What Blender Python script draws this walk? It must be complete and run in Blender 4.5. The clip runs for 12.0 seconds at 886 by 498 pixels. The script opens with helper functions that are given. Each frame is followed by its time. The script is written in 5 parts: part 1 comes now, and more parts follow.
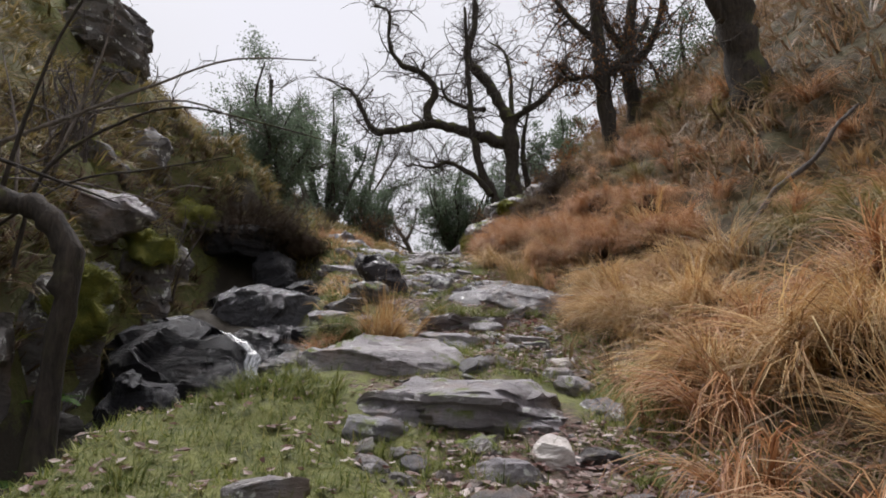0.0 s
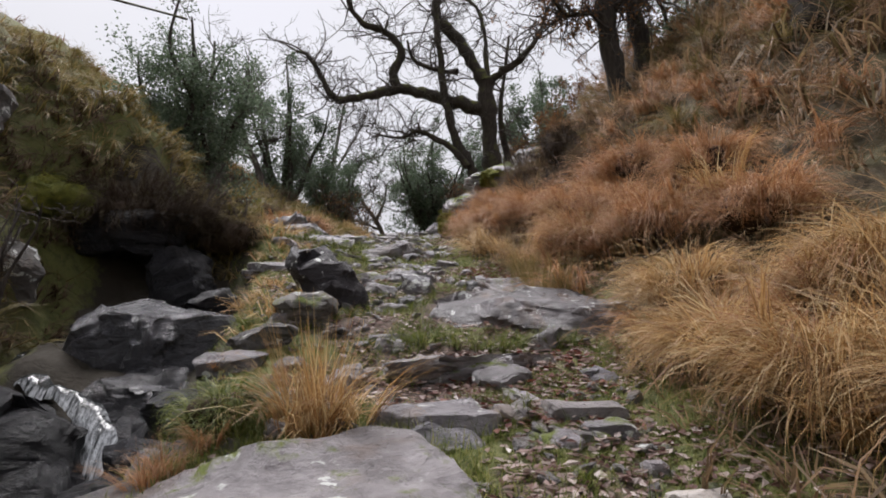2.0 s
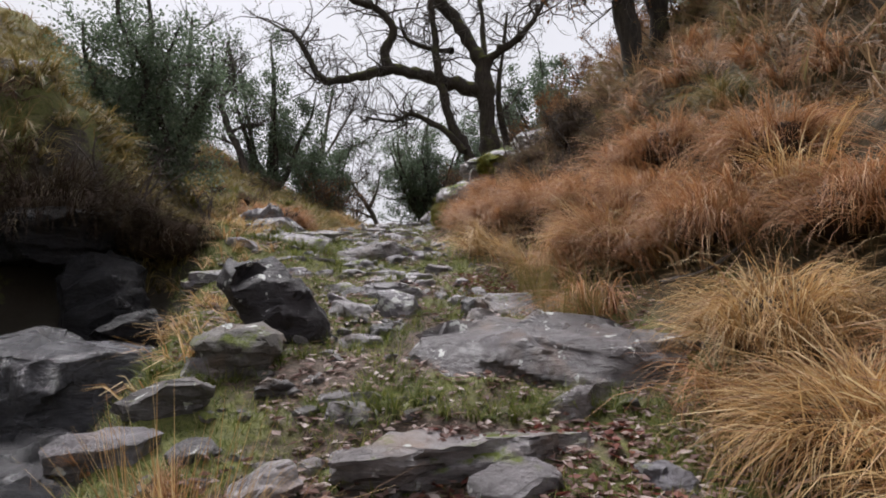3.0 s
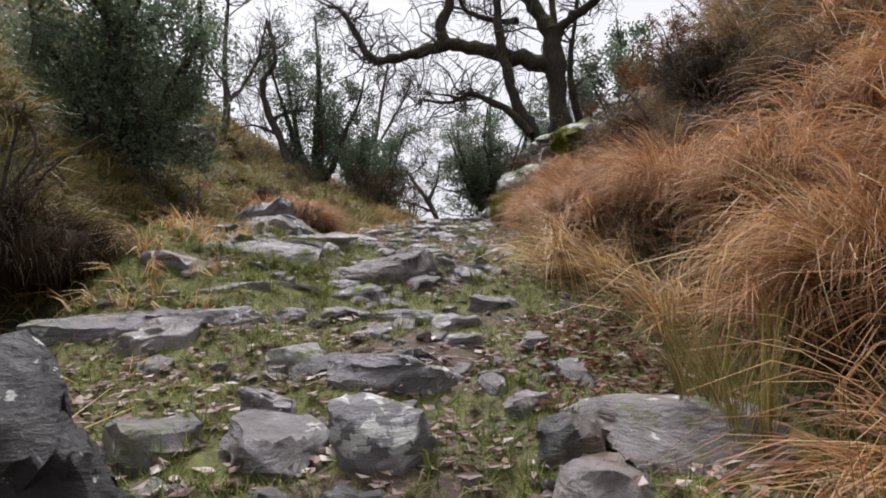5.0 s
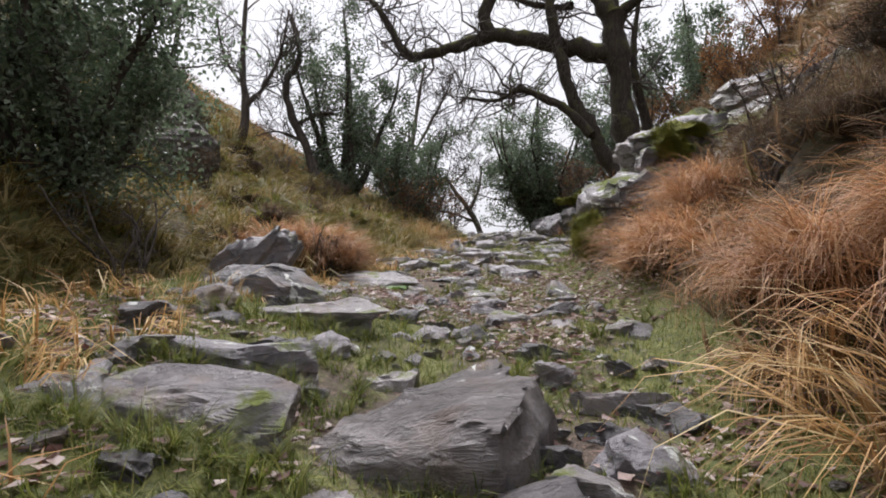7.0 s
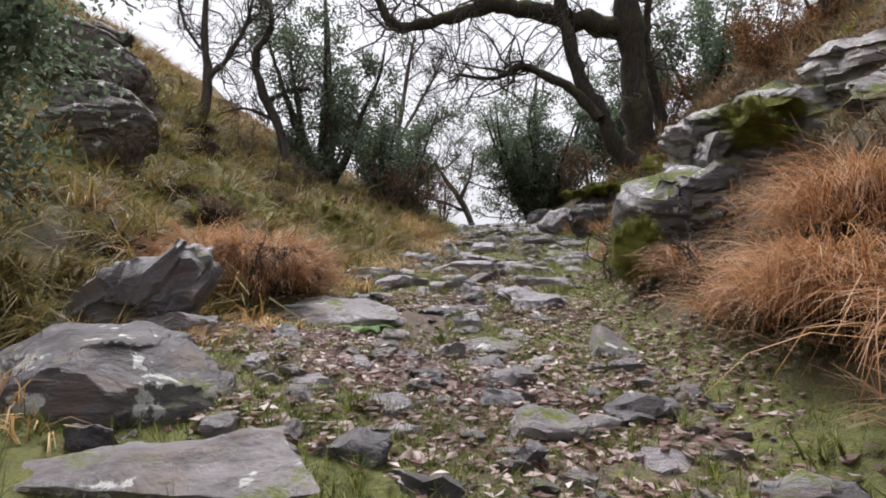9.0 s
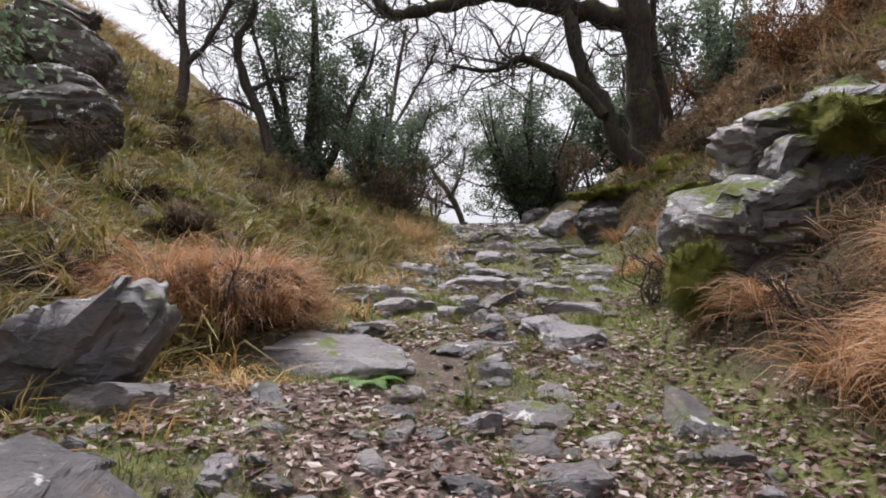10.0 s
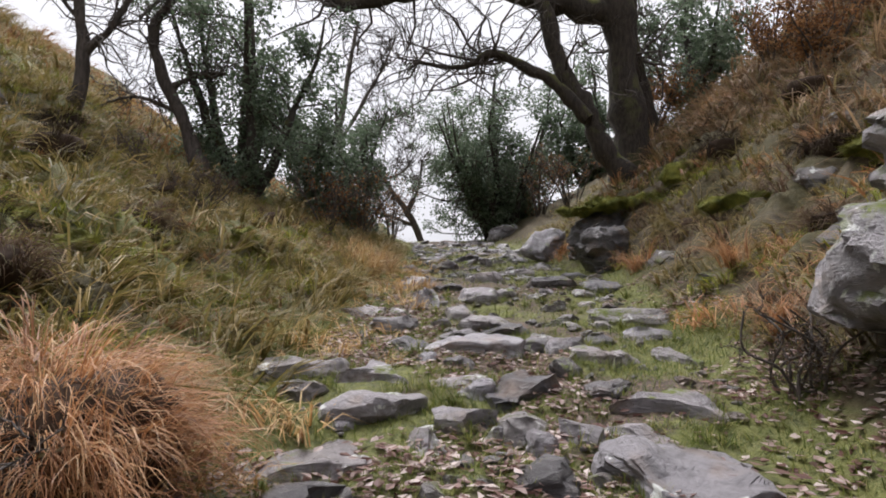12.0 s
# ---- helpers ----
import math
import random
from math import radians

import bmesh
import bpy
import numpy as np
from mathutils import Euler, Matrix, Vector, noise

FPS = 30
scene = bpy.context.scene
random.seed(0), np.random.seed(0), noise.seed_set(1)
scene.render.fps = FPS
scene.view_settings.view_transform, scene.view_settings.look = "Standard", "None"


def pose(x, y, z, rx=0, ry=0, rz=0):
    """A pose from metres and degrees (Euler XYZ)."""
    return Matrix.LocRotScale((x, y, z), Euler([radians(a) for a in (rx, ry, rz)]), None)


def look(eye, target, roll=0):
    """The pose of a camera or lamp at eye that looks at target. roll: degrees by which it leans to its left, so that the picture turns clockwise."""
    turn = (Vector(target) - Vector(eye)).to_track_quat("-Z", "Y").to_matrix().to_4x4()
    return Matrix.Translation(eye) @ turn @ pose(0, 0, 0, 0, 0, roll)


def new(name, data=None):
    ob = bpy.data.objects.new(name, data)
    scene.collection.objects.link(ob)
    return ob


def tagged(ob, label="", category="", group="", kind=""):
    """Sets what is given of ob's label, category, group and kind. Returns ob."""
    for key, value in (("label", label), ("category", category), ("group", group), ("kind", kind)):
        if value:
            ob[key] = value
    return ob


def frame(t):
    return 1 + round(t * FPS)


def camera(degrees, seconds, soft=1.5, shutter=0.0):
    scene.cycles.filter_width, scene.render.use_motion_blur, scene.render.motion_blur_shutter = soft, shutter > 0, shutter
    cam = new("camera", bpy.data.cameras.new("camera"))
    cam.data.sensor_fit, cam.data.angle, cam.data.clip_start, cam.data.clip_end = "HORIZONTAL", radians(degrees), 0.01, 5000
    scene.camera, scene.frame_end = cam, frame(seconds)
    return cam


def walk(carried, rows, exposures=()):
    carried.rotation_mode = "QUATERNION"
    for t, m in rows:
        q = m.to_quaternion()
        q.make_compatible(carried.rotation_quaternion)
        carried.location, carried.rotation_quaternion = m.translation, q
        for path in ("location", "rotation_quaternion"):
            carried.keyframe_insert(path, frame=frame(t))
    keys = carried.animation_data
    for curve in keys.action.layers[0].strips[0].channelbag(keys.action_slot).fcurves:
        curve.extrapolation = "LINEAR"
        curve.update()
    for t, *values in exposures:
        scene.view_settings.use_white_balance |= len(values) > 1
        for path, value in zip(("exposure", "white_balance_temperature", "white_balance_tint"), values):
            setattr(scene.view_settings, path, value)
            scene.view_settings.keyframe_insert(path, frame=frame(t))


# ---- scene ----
cam = camera(73.1, 12.0, soft=1.8)
PATH = [
    (0, (0.13, 0.022, 1.167), (0.113, 2.007, 1.411), 1.7),
    (0.5, (-0.013, 0.7, 1.196), (-0.022, 2.687, 1.424), 1.1),
    (1, (-0.108, 1.405, 1.47), (-0.1, 3.394, 1.683), 0.4),
    (1.5, (0.031, 2.215, 1.589), (0.07, 4.205, 1.784), -0.2),
    (2, (0.072, 3.003, 1.644), (0.145, 4.995, 1.81), -0.6),
    (2.5, (0.145, 3.728, 1.875), (0.232, 5.722, 2.007), -0.9),
    (4.5, (0.353, 6.822, 2.079), (0.309, 8.819, 2.185), -0.9),
    (5, (0.404, 7.579, 2.334), (0.265, 9.572, 2.432), -1.0),
    (5.5, (0.367, 8.447, 2.498), (0.135, 10.431, 2.597), -1.3),
    (6, (0.124, 9.144, 2.571), (-0.162, 11.121, 2.675), -1.4),
    (6.5, (-0.093, 9.777, 2.799), (-0.387, 11.752, 2.916), -1.5),
    (7, (-0.14, 10.445, 2.988), (-0.402, 12.425, 3.104), -1.4),
    (9, (-0.462, 12.638, 3.44), (-0.683, 14.624, 3.506), -0.6),
    (9.5, (-0.611, 13.098, 3.526), (-0.817, 15.087, 3.58), -0.2),
    (10, (-0.835, 13.662, 3.73), (-1.006, 15.654, 3.775), -0.1),
    (10.5, (-1.126, 14.127, 3.901), (-1.251, 16.123, 3.941), -0.3),
    (11, (-1.172, 14.731, 4.038), (-1.256, 16.728, 4.089), -0.7),
    (11.5, (-1.253, 15.421, 4.049), (-1.301, 17.419, 4.122), -1.0),
    (12, (-1.318, 16.188, 4.045), (-1.326, 18.186, 4.139), -1.1),
]
walk(cam, [(t, look(eye, target, roll)) for t, eye, target, roll in PATH], [(0, 0.0), (4, 0.1), (6, 0.28), (12, 0.31)])

# ---- sky and light ----
world = bpy.data.worlds.new("sky")
scene.world = world
world.use_nodes = True
wn, wl = world.node_tree.nodes, world.node_tree.links
sky = wn.new("ShaderNodeTexSky")
sky.sky_type, sky.sun_disc = "NISHITA", False
sky.sun_elevation, sky.sun_rotation = radians(60), radians(-21)
sky.air_density, sky.dust_density, sky.ozone_density = 1.0, 6.0, 1.0
pale = wn.new("ShaderNodeHueSaturation")
pale.inputs["Saturation"].default_value = 0.22
wl.new(sky.outputs[0], pale.inputs["Color"])
cloud = wn.new("ShaderNodeTexNoise")
cloud.inputs["Scale"].default_value, cloud.inputs["Detail"].default_value = 2.2, 5.0
cover = wn.new("ShaderNodeMix")
cover.data_type = "RGBA"
cover.inputs["B"].default_value = (8.8, 8.75, 9.6, 1)
spread = wn.new("ShaderNodeMapRange")
spread.inputs["From Min"].default_value, spread.inputs["From Max"].default_value = 0.35, 0.65
spread.inputs["To Min"].default_value, spread.inputs["To Max"].default_value = 0.6, 0.95
wl.new(cloud.outputs[0], spread.inputs[0])
wl.new(spread.outputs[0], cover.inputs["Factor"])
wl.new(pale.outputs[0], cover.inputs["A"])
wl.new(cover.outputs["Result"], wn["Background"].inputs[0])
wn["Background"].inputs[1].default_value = 0.1
sun = new("sun", bpy.data.lights.new("sun", "SUN"))
sun.data.energy, sun.data.angle, sun.data.color = 4.9, radians(32), (1.0, 0.97, 1.0)
sun.matrix_world = look((0, 0, 0), (0.18, -0.46, -0.87))


# ---- materials ----
class Nodes:
    """A small builder of node materials."""

    def __init__(self, name):
        self.mat = bpy.data.materials.new(name)
        self.mat.use_nodes = True
        self.tree = self.mat.node_tree
        self.shader = self.tree.nodes["Principled BSDF"]
        self.coords = self.tree.nodes.new("ShaderNodeNewGeometry").outputs["Position"]

    def add(self, kind, **inputs):
        node = self.tree.nodes.new(kind)
        for key, value in inputs.items():
            self.put(node.inputs[key.replace("_", " ")], value)
        return node

    def put(self, socket, value):
        if isinstance(value, bpy.types.NodeSocket):
            self.tree.links.new(value, socket)
        else:
            socket.default_value = value

    def noise(self, scale, detail=4.0, rough=0.55, stretch=None, warp=0.0):
        at = self.coords
        if stretch:
            at = self.add("ShaderNodeMapping", Vector=at, Scale=stretch).outputs[0]
        return self.add("ShaderNodeTexNoise", Vector=at, Scale=scale, Detail=detail, Roughness=rough, Distortion=warp).outputs[0]

    def steps(self, value, stops):
        node = self.tree.nodes.new("ShaderNodeValToRGB")
        while len(node.color_ramp.elements) < len(stops):
            node.color_ramp.elements.new(0.5)
        for element, (at, colour) in zip(node.color_ramp.elements, stops):
            element.position, element.color = at, (*colour, 1) if len(colour) == 3 else colour
        self.put(node.inputs[0], value)
        return node.outputs[0]

    def span(self, value, a, b, c=0.0, d=1.0):
        return self.add("ShaderNodeMapRange", Value=value, From_Min=a, From_Max=b, To_Min=c, To_Max=d).outputs[0]

    def mix(self, factor, a, b, blend="MIX"):
        node = self.tree.nodes.new("ShaderNodeMix")
        node.data_type, node.blend_type = "RGBA", blend
        for key, value in (("Factor", factor), ("A", a), ("B", b)):
            if key != "Factor" and isinstance(value, tuple) and len(value) == 3:
                value = (*value, 1)
            self.put(node.inputs[key], value)
        return node.outputs["Result"]

    def maths(self, kind, a, b=0.0):
        node = self.tree.nodes.new("ShaderNodeMath")
        node.operation = kind
        self.put(node.inputs[0], a)
        self.put(node.inputs[1], b)
        return node.outputs[0]

    def up(self):
        normal = self.tree.nodes.new("ShaderNodeNewGeometry").outputs["Normal"]
        return self.add("ShaderNodeSeparateXYZ", Vector=normal).outputs["Z"]

    def island(self):
        return self.tree.nodes.new("ShaderNodeNewGeometry").outputs["Random Per Island"]

    def finish(self, colour, rough=0.8, bump=None, strength=0.5, distance=0.02, **rest):
        self.put(self.shader.inputs["Base Color"], colour)
        self.put(self.shader.inputs["Roughness"], rough)
        for key, value in rest.items():
            self.put(self.shader.inputs[key.replace("_", " ")], value)
        if bump is not None:
            node = self.add("ShaderNodeBump", Height=bump, Strength=strength, Distance=distance)
            self.put(self.shader.inputs["Normal"], node.outputs[0])
        return self.mat


def rock_material(name, light, dark, lichen=0.56, moss=0.62, gloss=(0.32, 0.6), stain=0.55, bands=None, groove=0.35, shine=0.5, spot=5.5):
    n = Nodes(name)
    big, fine = n.noise(1.7, 6), n.noise(22, 8, 0.65)
    strata = n.noise(5, 8, 0.65, bands or (0.7, 1.0, 5), 1.2)
    colour = n.mix(n.span(big, 0.35, 0.65), dark, light)
    colour = n.mix(n.span(strata, 0.48, 0.66, 0, groove), colour, tuple(c * 0.55 for c in dark))
    colour = n.mix(n.span(n.noise(6, 7, 0.7), 0.5, 0.62, 0, 0.55), colour, tuple(c * 0.6 for c in dark))
    colour = n.mix(n.span(fine, 0.3, 0.75, 0.0, 0.5), colour, tuple(min(c * 1.5, 0.8) for c in light))
    own = n.tree.nodes.new("ShaderNodeObjectInfo").outputs["Random"]
    colour = n.mix(1.0, colour, n.steps(own, [(0.0, (0.62, 0.6, 0.6)), (0.4, (1.0, 0.96, 0.92)), (0.7, (0.85, 0.84, 0.88)), (1.0, (1.3, 1.24, 1.2))]), "MULTIPLY")
    rust = n.span(n.noise(3.1, 5), 0.54, 0.7, 0, stain)
    colour = n.mix(rust, colour, (0.2, 0.13, 0.085))
    spots = n.span(n.noise(spot, 5, 0.62), lichen, lichen + 0.03)
    colour = n.mix(spots, colour, (0.55, 0.56, 0.53))
    facing = n.maths("MULTIPLY", n.span(n.up(), 0.1, 0.7), n.span(n.noise(2.6, 7, 0.7), moss, moss + 0.08))
    green = n.mix(n.noise(40, 3), (0.05, 0.075, 0.012), (0.17, 0.19, 0.035))
    colour = n.mix(facing, colour, green)
    chips = n.noise(3.2, 9, 0.72, (1, 1, 2.2), 0.8)
    height = n.maths("ADD", n.maths("ADD", n.maths("MULTIPLY", strata, 0.5 if bands is None else 1.8), n.maths("MULTIPLY", fine, 0.5)), n.maths("MULTIPLY", chips, 1.6))
    rough = n.mix(facing, n.span(n.noise(4, 4), 0.35, 0.65, *gloss), (0.95, 0.95, 0.95))
    return n.finish(colour, rough, height, 0.8, 0.06, **{"Specular IOR Level": shine})


SLATE = rock_material("grey_slate", (0.27, 0.255, 0.265), (0.095, 0.088, 0.09), lichen=0.63, moss=0.55, gloss=(0.24, 0.5))
LICHEN_SLATE = rock_material("lichened_slate", (0.2, 0.19, 0.2), (0.07, 0.067, 0.07), lichen=0.6, moss=0.56)
DARK_SLATE = rock_material("dark_slate", (0.11, 0.105, 0.11), (0.035, 0.033, 0.035), lichen=0.66, gloss=(0.3, 0.6))
PALE_SLATE = rock_material("pale_slate", (0.33, 0.32, 0.34), (0.18, 0.175, 0.19), lichen=0.64, moss=0.7)
QUARTZ = rock_material("white_quartz", (0.72, 0.68, 0.64), (0.5, 0.45, 0.42), lichen=0.8, moss=0.8)
WET_SLATE = rock_material("wet_grey_rock", (0.1, 0.1, 0.108), (0.03, 0.03, 0.032), lichen=0.72, moss=0.75, gloss=(0.12, 0.4), stain=0.04, shine=0.5)
# near-black base: the gully's shade is put into this wet rock's colour
SHADED_WET_ROCK = rock_material("shade_darkened_wet_rock", (0.022, 0.022, 0.025), (0.007, 0.007, 0.008), lichen=0.74, moss=0.7, gloss=(0.22, 0.55), stain=0.04, shine=0.2)
OUTCROP_SLATE = rock_material("mossy_outcrop_slate", (0.3, 0.285, 0.3), (0.11, 0.105, 0.11), lichen=0.6, moss=0.49)
SPOTTED_SLATE = rock_material("lichen_spotted_slate", (0.042, 0.039, 0.043), (0.016, 0.015, 0.016), lichen=0.62, moss=0.66, stain=0.05, shine=0.25, spot=11)
STEP_SLATE = rock_material("worn_step_slate", (0.15, 0.14, 0.148), (0.05, 0.047, 0.05), lichen=0.62, moss=0.66, gloss=(0.25, 0.5), spot=9)
BANDED_SLATE = rock_material("banded_slate", (0.2, 0.185, 0.19), (0.05, 0.046, 0.05), lichen=0.68, moss=0.68, gloss=(0.25, 0.5), stain=0.3, bands=(0.5, 4.5, 4.5), groove=0.95)
WHITE_LICHEN = rock_material("white_lichened_slate", (0.22, 0.21, 0.22), (0.1, 0.095, 0.1), lichen=0.52, moss=0.6)
CHIP_SLATE = rock_material("slate_chips", (0.24, 0.225, 0.22), (0.07, 0.065, 0.062), lichen=0.68, moss=0.55)
CRAG = rock_material("weathered_crag", (0.17, 0.16, 0.15), (0.06, 0.055, 0.05), lichen=0.6, moss=0.55, gloss=(0.6, 0.9))


def ground_material():
    n = Nodes("hillside_soil_and_turf")
    mask = n.tree.nodes.new("ShaderNodeVertexColor")
    mask.layer_name = "cover"
    parts = n.add("ShaderNodeSeparateColor", Color=mask.outputs[0])
    fine, mid, big = n.noise(55, 6, 0.7), n.noise(9, 6, 0.65), n.noise(1.3, 5)
    soil = n.mix(fine, (0.035, 0.024, 0.017), (0.15, 0.11, 0.08))
    soil = n.mix(n.span(n.noise(26, 4, 0.7), 0.54, 0.6, 0, 0.8), soil, n.mix(n.noise(18, 2), (0.13, 0.065, 0.045), (0.36, 0.26, 0.21)))
    turf = n.mix(n.span(mid, 0.35, 0.65), (0.05, 0.062, 0.015), (0.16, 0.17, 0.04))
    turf = n.mix(n.span(fine, 0.4, 0.7, 0, 0.6), turf, (0.21, 0.2, 0.07))
    dead = n.mix(n.span(mid, 0.35, 0.65), (0.035, 0.026, 0.013), (0.11, 0.08, 0.038))
    dead = n.mix(n.span(big, 0.45, 0.62, 0, 0.6), dead, (0.08, 0.075, 0.025))
    colour = n.mix(n.span(n.maths("ADD", parts.outputs[0], n.maths("SUBTRACT", mid, 0.5)), 0.35, 0.65), soil, turf)
    colour = n.mix(n.span(n.maths("ADD", parts.outputs[1], n.maths("SUBTRACT", mid, 0.5)), 0.35, 0.65), colour, dead)
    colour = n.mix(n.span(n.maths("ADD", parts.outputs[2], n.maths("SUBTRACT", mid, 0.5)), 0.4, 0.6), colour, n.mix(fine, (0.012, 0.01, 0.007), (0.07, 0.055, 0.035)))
    height = n.maths("ADD", mid, n.maths("MULTIPLY", fine, 0.5))
    return n.finish(colour, 0.9, height, 0.9, 0.06)


def blade_material(name, stops, rough=0.55, thin=0.35, gloss=0.3):
    n = Nodes(name)
    colour = n.steps(n.island(), stops)
    colour = n.mix(n.span(n.noise(1.4, 3), 0.4, 0.62, 0, 0.35), colour, tuple(c * 0.7 for c in stops[0][1]))
    mat = n.finish(colour, rough, Specular_IOR_Level=gloss)
    through_light = n.add("ShaderNodeBsdfTranslucent", Color=colour)
    both = n.add("ShaderNodeMixShader", Fac=thin)
    n.put(both.inputs[1], n.shader.outputs[0])
    n.put(both.inputs[2], through_light.outputs[0])
    n.put(n.tree.nodes["Material Output"].inputs["Surface"], both.outputs[0])
    return mat


GROUND = ground_material()
RUST_GRASS = blade_material("rust_dead_grass", [(0.0, (0.17, 0.075, 0.038)), (0.35, (0.42, 0.2, 0.085)), (0.7, (0.55, 0.3, 0.14)), (1.0, (0.64, 0.45, 0.26))])
STRAW_GRASS = blade_material("straw_grass", [(0.0, (0.17, 0.085, 0.035)), (0.35, (0.46, 0.26, 0.1)), (0.7, (0.64, 0.43, 0.19)), (1.0, (0.74, 0.6, 0.34))])
GREEN_GRASS = blade_material("short_green_grass", [(0.0, (0.05, 0.075, 0.012)), (0.4, (0.125, 0.155, 0.03)), (0.75, (0.22, 0.235, 0.06)), (1.0, (0.37, 0.33, 0.13))])
OLIVE_GRASS = blade_material("olive_bank_grass", [(0.0, (0.09, 0.075, 0.025)), (0.4, (0.185, 0.155, 0.045)), (0.75, (0.29, 0.22, 0.085)), (1.0, (0.44, 0.32, 0.15))])
MOSS_GRASS = blade_material("yellow_green_moss_grass", [(0.0, (0.1, 0.12, 0.018)), (0.5, (0.22, 0.235, 0.035)), (1.0, (0.38, 0.36, 0.08))], 0.8, 0.3, 0.1)
BRACKEN = blade_material("dead_bracken", [(0.0, (0.11, 0.05, 0.02)), (0.5, (0.28, 0.13, 0.05)), (1.0, (0.42, 0.24, 0.11))], 0.8)
LITTER = blade_material("fallen_oak_leaves", [(0.0, (0.1, 0.045, 0.038)), (0.35, (0.27, 0.17, 0.145)), (0.7, (0.43, 0.33, 0.3)), (1.0, (0.62, 0.53, 0.49))], 0.4)
RED_LITTER = blade_material("dark_red_leaves", [(0.0, (0.07, 0.02, 0.015)), (0.6, (0.2, 0.06, 0.045)), (1.0, (0.3, 0.14, 0.1))], 0.5)
HOLLY_LEAF = blade_material("holly_leaf", [(0.0, (0.07, 0.105, 0.06)), (0.5, (0.13, 0.18, 0.105)), (0.85, (0.19, 0.24, 0.16)), (1.0, (0.27, 0.31, 0.24))], 0.42, 0.5, 0.7)
FERN_LEAF = blade_material("fern_leaf", [(0.0, (0.06, 0.14, 0.02)), (1.0, (0.16, 0.3, 0.05))], 0.5)
HEATHER = blade_material("brown_heather", [(0.0, (0.06, 0.038, 0.026)), (0.6, (0.17, 0.11, 0.072)), (1.0, (0.16, 0.15, 0.07))], 0.9)


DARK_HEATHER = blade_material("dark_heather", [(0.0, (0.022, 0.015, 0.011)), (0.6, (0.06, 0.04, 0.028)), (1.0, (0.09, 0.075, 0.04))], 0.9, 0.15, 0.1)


def bark_material(name, dark, light, moss):
    n = Nodes(name)
    ridges = n.noise(16, 6, 0.65, (1, 1, 0.25), 0.4)
    colour = n.mix(n.span(ridges, 0.35, 0.65), dark, light)
    green = n.mix(n.noise(30, 3), (0.06, 0.075, 0.015), (0.17, 0.17, 0.04))
    facing = n.maths("MULTIPLY", n.span(n.up(), -0.1, 0.6), n.span(n.noise(2.1, 4), 1 - moss, 1.1 - moss))
    return n.finish(n.mix(facing, colour, green), 0.9, ridges, 0.9, 0.04)


BARK = bark_material("oak_bark", (0.02, 0.016, 0.013), (0.075, 0.062, 0.052), 0.45)
PALE_TWIG = bark_material("pale_twig_bark", (0.09, 0.075, 0.065), (0.24, 0.205, 0.18), 0.15)
TWIG = bark_material("twig_bark", (0.035, 0.028, 0.024), (0.11, 0.09, 0.078), 0.3)
MOSSY_BARK = bark_material("mossy_bark", (0.015, 0.012, 0.009), (0.06, 0.046, 0.035), 0.5)


def moss_material():
    n = Nodes("cushion_moss")
    fine = n.noise(90, 5, 0.7)
    colour = n.mix(n.span(n.noise(7, 4), 0.35, 0.65), (0.15, 0.17, 0.022), (0.38, 0.37, 0.055))
    colour = n.mix(n.span(fine, 0.4, 0.7), n.mix(0.5, colour, (0.05, 0.055, 0.01)), colour)
    return n.finish(colour, 0.95, fine, 1.0, 0.04)


def water_material():
    n = Nodes("running_water")
    foam = n.span(n.noise(5, 6, 0.75, (6, 0.9, 0.9)), 0.4, 0.6)
    flat = n.span(n.up(), 0.88, 0.5)
    white = n.maths("MULTIPLY", foam, n.span(flat, 0, 1, 0.03, 1.0))
    colour = n.mix(white, (0.02, 0.022, 0.022), (0.66, 0.68, 0.7))
    return n.finish(colour, n.span(white, 0, 1, 0.12, 0.8), n.noise(14, 3, 0.6, (1.5, 0.5, 1)), 0.5, 0.04)


MAT_GRASS = blade_material("matted_dead_grass", [(0.0, (0.1, 0.07, 0.038)), (0.4, (0.24, 0.145, 0.08)), (0.75, (0.4, 0.26, 0.155)), (1.0, (0.2, 0.17, 0.07))])
MOSS = moss_material()
WATER = water_material()


# ---- shape of the ground ----
def table(y, pairs):
    """A smooth-ish line through pairs of (y, value)."""
    ys, vs = zip(*pairs)
    return np.interp(y, ys, vs)


def hash_grid(i, j, seed):
    h = np.sin(i * 127.1 + j * 311.7 + seed * 74.7) * 43758.5453
    return h - np.floor(h)


def value_noise(x, y, seed=0):
    i, j = np.floor(x), np.floor(y)
    u, v = x - i, y - j
    u, v = u * u * (3 - 2 * u), v * v * (3 - 2 * v)
    a, b = hash_grid(i, j, seed), hash_grid(i + 1, j, seed)
    c, d = hash_grid(i, j + 1, seed), hash_grid(i + 1, j + 1, seed)
    return (a + (b - a) * u) * (1 - v) + (c + (d - c) * u) * v


def fbm(x, y, seed=0, octaves=3):
    total, size = 0.0, 1.0
    for n in range(octaves):
        total = total + (value_noise(x * 2**n, y * 2**n, seed + 5 * n) - 0.5) * size
        size *= 0.5
    return total


def ramp(v, a, b):
    s = np.clip((v - a) / (b - a), 0, 1)
    return s * s * (3 - 2 * s)


def path_height(y):
    return table(y, [(-60, -8), (-12, -1.4), (0, 0.1), (3, 0.46), (4, 0.59), (5.5, 0.82), (6.9, 1.03), (7.4, 1.13), (8.2, 1.4), (9.5, 1.67),
                     (11, 1.97), (12.4, 2.27), (13.4, 2.41), (15, 2.6), (17.8, 2.86), (19.4, 3.16), (20.2, 3.3), (22.4, 3.57),
                     (24, 3.84), (26.6, 4.08), (33, 4.72), (40, 5.42), (46, 5.85), (60, 3.5), (100, -9), (200, -30), (900, -60)])


